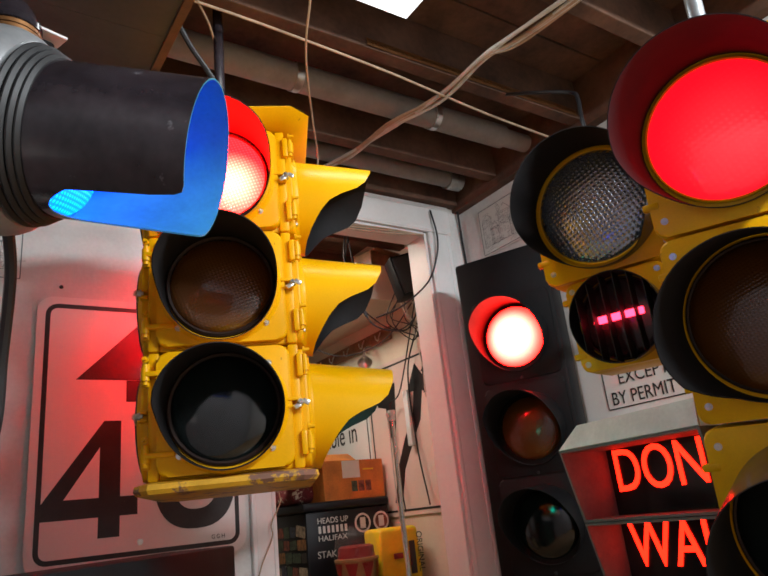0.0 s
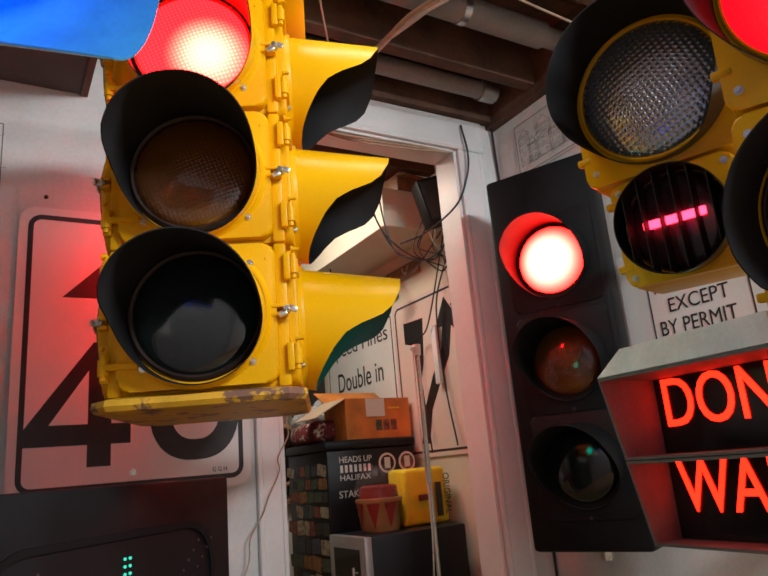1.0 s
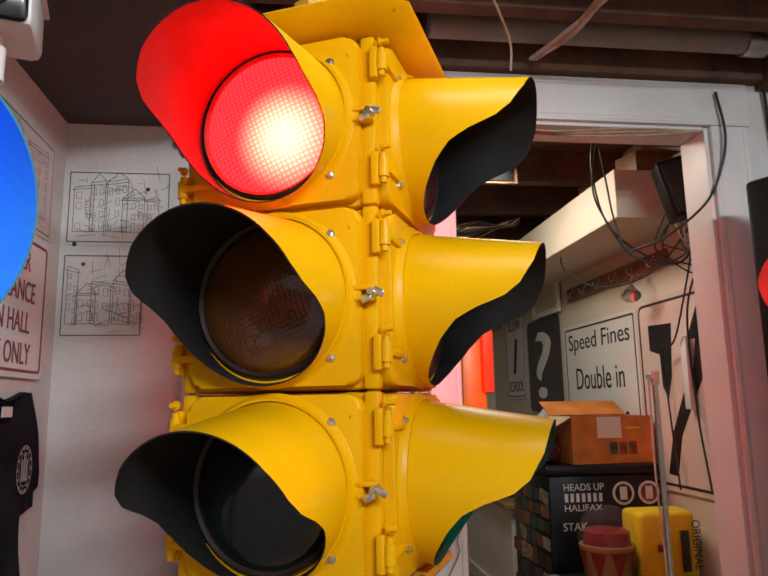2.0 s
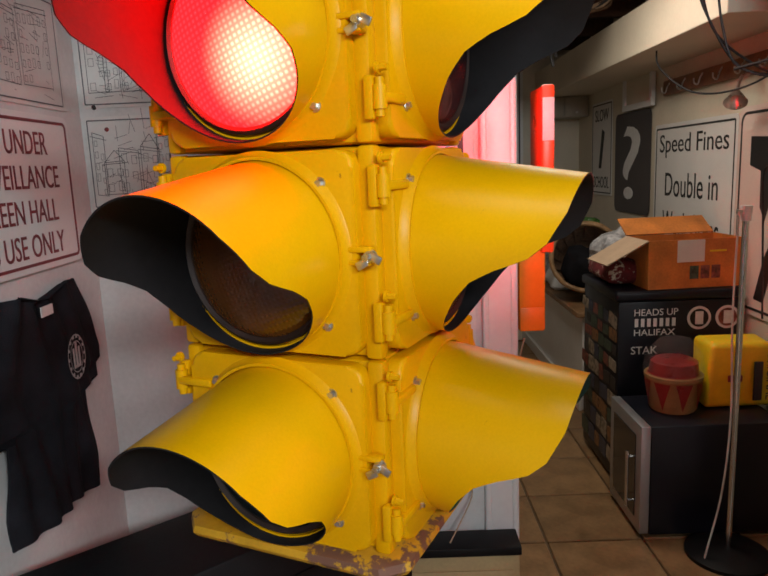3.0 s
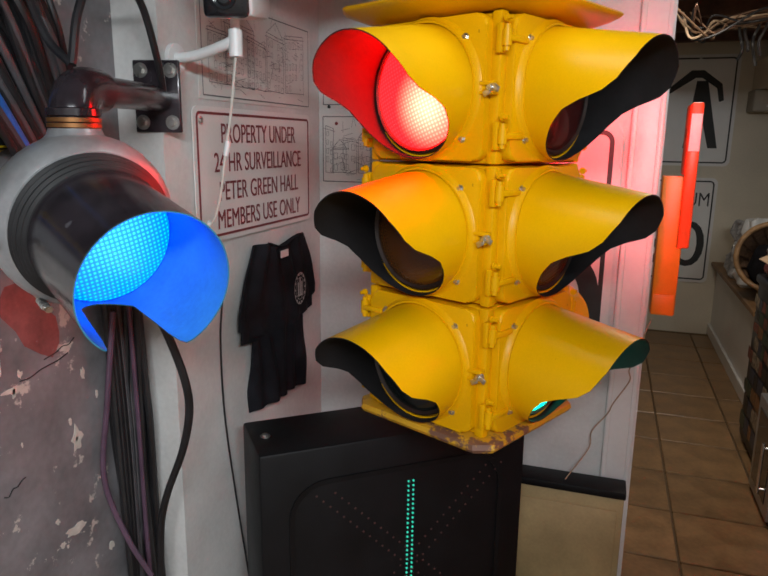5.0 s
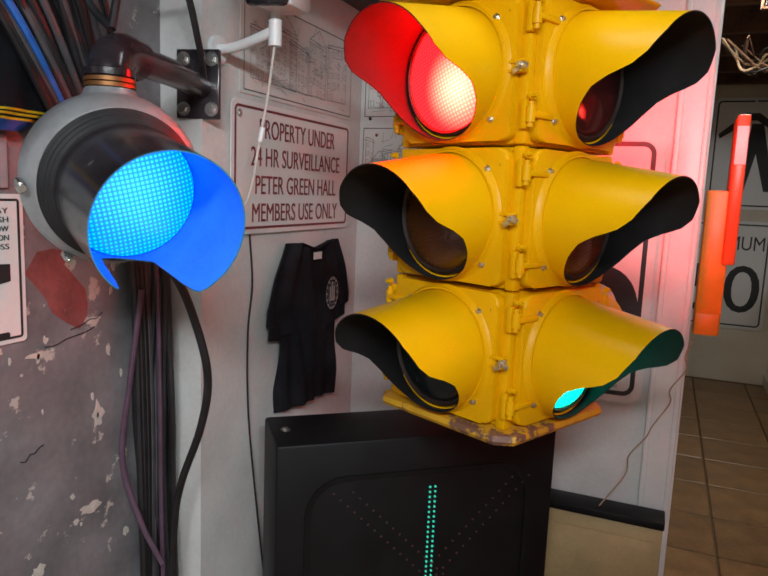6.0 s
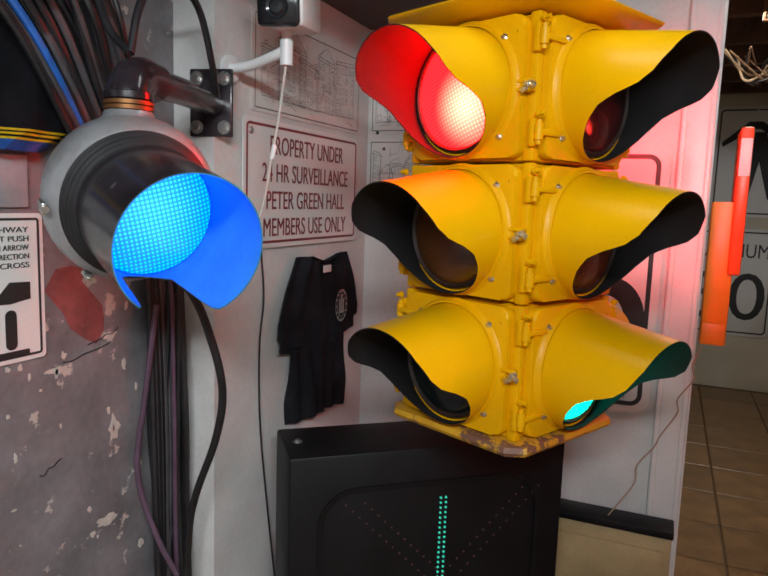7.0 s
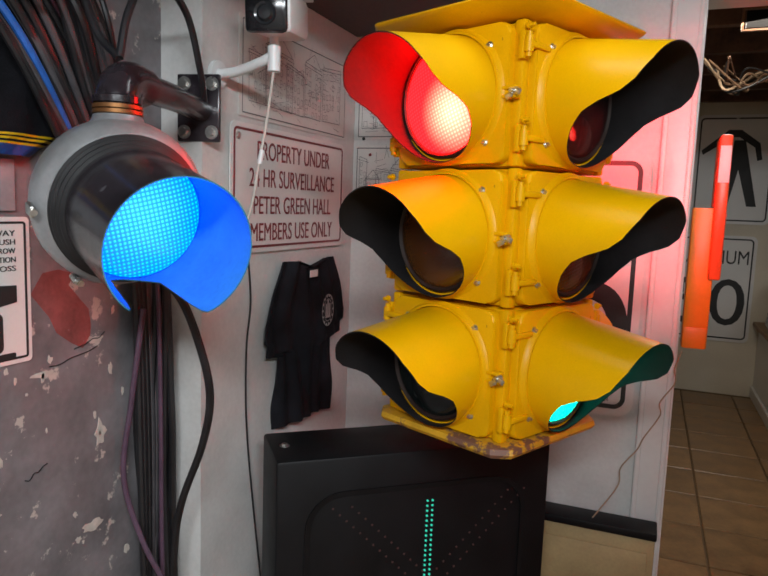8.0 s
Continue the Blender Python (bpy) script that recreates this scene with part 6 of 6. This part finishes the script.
    for i in range(10):
        m_ = (CABLE_BLACK, CABLE_GREY, CABLE_BLACK, CABLE_BLACK, CABLE_BLACK, CABLE_BLACK, CABLE_GREY, CABLE_BLACK, CABLE_GREY, CABLE_BLACK)[i]
        a, b = rng.uniform(-0.03, 0.03), rng.uniform(-0.03, 0.03)
        cable("slanting_cable", [(-0.13, 0.72 + i * 0.022, 1.765), (-0.07 + a, 0.80 + i * 0.018 + b, 1.66), (-0.05 + b * 0.5, 0.90 + i * 0.012, 1.55 + a), (-0.08, 0.99 + i * 0.010, 1.42), (-0.10, 1.08 + i * 0.009, 1.28), (-0.115, 1.15 + i * 0.006, 1.05), (-0.118, 1.17 + i * 0.006, 0.6), (-0.11, 1.18, 0.0)], 0.0055 if i % 2 else 0.008, m_,
              "cable from the ceiling joining the corner bundle", group=g)
    for i, (dy, dz) in enumerate(((0.0, 0.0), (0.03, 0.03), (-0.03, 0.015))):
        cable("looped_cable", [(-0.12, 0.80 + dy, 1.765), (-0.05, 0.78 + dy, 1.62 + dz), (-0.03, 0.84 + dy, 1.545 + dz), (-0.04, 0.90 + dy, 1.58 + dz), (-0.08, 0.94 + dy, 1.70), (-0.11, 0.96 + dy, 1.765)], 0.006, (CABLE_GREY, CABLE_BLACK, CABLE_BLACK)[i],
              "slack loop of cable under the soffit", group=g)
    cable("thin_wall_wire", [(-0.035, 1.46, 1.105), (-0.032, 1.47, 0.98), (-0.033, 1.455, 0.86), (-0.033, 1.46, 0.66), (-0.032, 1.50, 0.40), (-0.03, 1.55, 0.12)], 0.0025, CABLE_BLACK, "thin black wire hanging down the wall")
    cable("loose_wire", [(1.0, 2.06, 0.86), (0.985, 2.05, 0.81), (0.99, 2.055, 0.77), (0.955, 2.05, 0.71), (0.958, 2.055, 0.67), (0.92, 2.05, 0.60), (0.905, 2.055, 0.56), (0.865, 2.05, 0.50), (0.86, 2.055, 0.44), (0.80, 2.0, 0.355)], 0.002, CABLE_TAN, "thin loose wire hanging from the marker")


loose_cables()


def navy_jacket():
    s = thing("navy_banner", pose(-0.128, 0.752, 0, 0, 0, 90), "dark navy cloth with gold stripes and blue hem", "cloth")
    bm = bmesh.new()
    grid = {}
    levels = [1.297, 1.306, 1.315, 1.319, 1.323, 1.327, 1.330, 1.334] + [1.334 + 0.431 * k / 13 for k in range(1, 14)]
    for j in range(21):
        for i in range(25):
            u, z = i / 24, levels[j]
            grid[i, j] = bm.verts.new((-0.16 + (0.32 + 0.16 * (j / 20) ** 0.8) * u, -0.012 - 0.012 * math.sin(13 * u + 3 * z) - 0.006 * math.sin(29 * u), z))
    for j in range(20):
        for i in range(24):
            f = bm.faces.new((grid[i, j], grid[i + 1, j], grid[i + 1, j + 1], grid[i, j + 1]))
            f.material_index = 1 if j in (2, 4, 6) else (2 if j < 2 else 0)
    bmesh.ops.solidify(bm, geom=bm.faces[:], thickness=0.004)
    part("cloth", bm, (CLOTH, BAG_YELLOW, CABLE_BLUE), s)


navy_jacket()
PANEL_GREY = mat("light_grey_panel_paint", (0.33, 0.35, 0.37), 0.6, vary=0.1, scale=9, bump=0.05)
PATCH_RED = mat("bared_red_undercoat", (0.24, 0.07, 0.065), 0.7, vary=0.2, scale=16, bump=0.2, wear=0.25, wear_colour=(0.2, 0.15, 0.15), wear_scale=30)
s = thing("grey_panel", pose(-0.146, 0.80, 1.19, 0, 0, 90), "plain light grey metal panel on the grey wall", "panel")
part("sheet", span(bmesh.new(), (-0.12, -0.004, 0.012), (0.092, 0.004, 0.102), 0.002), PANEL_GREY, s)


# ---------------------------------------------------------------- floor tiles
def paint_flakes():
    """Spots where the grey paint has come off and bare plaster shows, each with a ragged edge."""
    wall = bpy.data.objects["wall_west_grey"]
    rng = random.Random(14)
    spots = [(1.085, 0.74, 0.016, 0.032), (1.06, 0.545, 0.030, 0.013), (0.93, 0.47, 0.018, 0.016), (1.08, 0.94, 0.02, 0.008), (0.95, 0.895, 0.03, 0.007), (1.115, 0.87, 0.006, 0.014)]
    for k in range(70):
        spots.append((rng.uniform(0.55, 1.16), rng.uniform(0.2, 1.25), rng.uniform(0.002, 0.009), rng.uniform(0.002, 0.011)))
    # outline of one larger patch, coloured reddish brown
    edge = [(0.922, 1.05), (0.949, 1.088), (0.985, 1.092), (1.024, 1.081), (1.009, 1.06), (1.036, 1.030), (1.058, 1.007), (1.063, 0.975), (1.061, 0.953), (1.041, 0.929), (1.012, 0.945), (0.978, 0.97), (0.962, 1.003)]
    bm = bmesh.new()
    bm.faces.new([bm.verts.new((-0.1488 + 0.0004, y, z)) for y, z in edge])
    part("bare_patch", bm, PATCH_RED, wall, "ragged reddish-brown patch on the grey wall", smooth=0)
    for y, z, ry, rz in spots:
        n = 14
        pts = []
        for i in range(n):
            a = 2 * math.pi * i / n
            k = rng.uniform(0.55, 1.15)
            pts.append((ry * k * math.cos(a), rz * k * math.sin(a)))
        bm = prism(bmesh.new(), pts, 0.0012, pose(-0.1488, y, z, 0, 0, 90))
        part("paint_chip", bm, PLASTER, wall, smooth=0)
    for y, z, ln in ((0.96, 0.905, 0.12), (1.02, 0.93, 0.08), (0.9, 0.70, 0.05)):
        bm = bmesh.new()
        tube(bm, [(-0.1485, y + ln * t, z + 0.004 * math.sin(17 * t + y * 9) + 0.02 * t) for t in (0, 0.2, 0.4, 0.6, 0.8, 1)], 0.0011, 5, 4)
        part("paint_crack", bm, RUBBER, wall, smooth=0)


paint_flakes()


def floor_tiles():
    floor = bpy.data.objects["floor"]
    bm = box(bmesh.new(), (0, 0, -0.007), (0.322, 0.322, 0.014), 0.003, segs=1)
    first = None
    for ix in range(-2, 8):
        for iy in range(-5, 17):
            x, y = 0.02 + ix * 0.33, 0.1 + iy * 0.33
            if x > 2.15 or y > 5.35 or y < -1.6 or x < -0.5:
                continue
            if first is None:
                first = part("floor_tile", bm, TILE, floor, smooth=0)
                first.location = (x, y, 0)
            else:
                again(first, floor, Matrix.Translation((x, y, 0)))


floor_tiles()
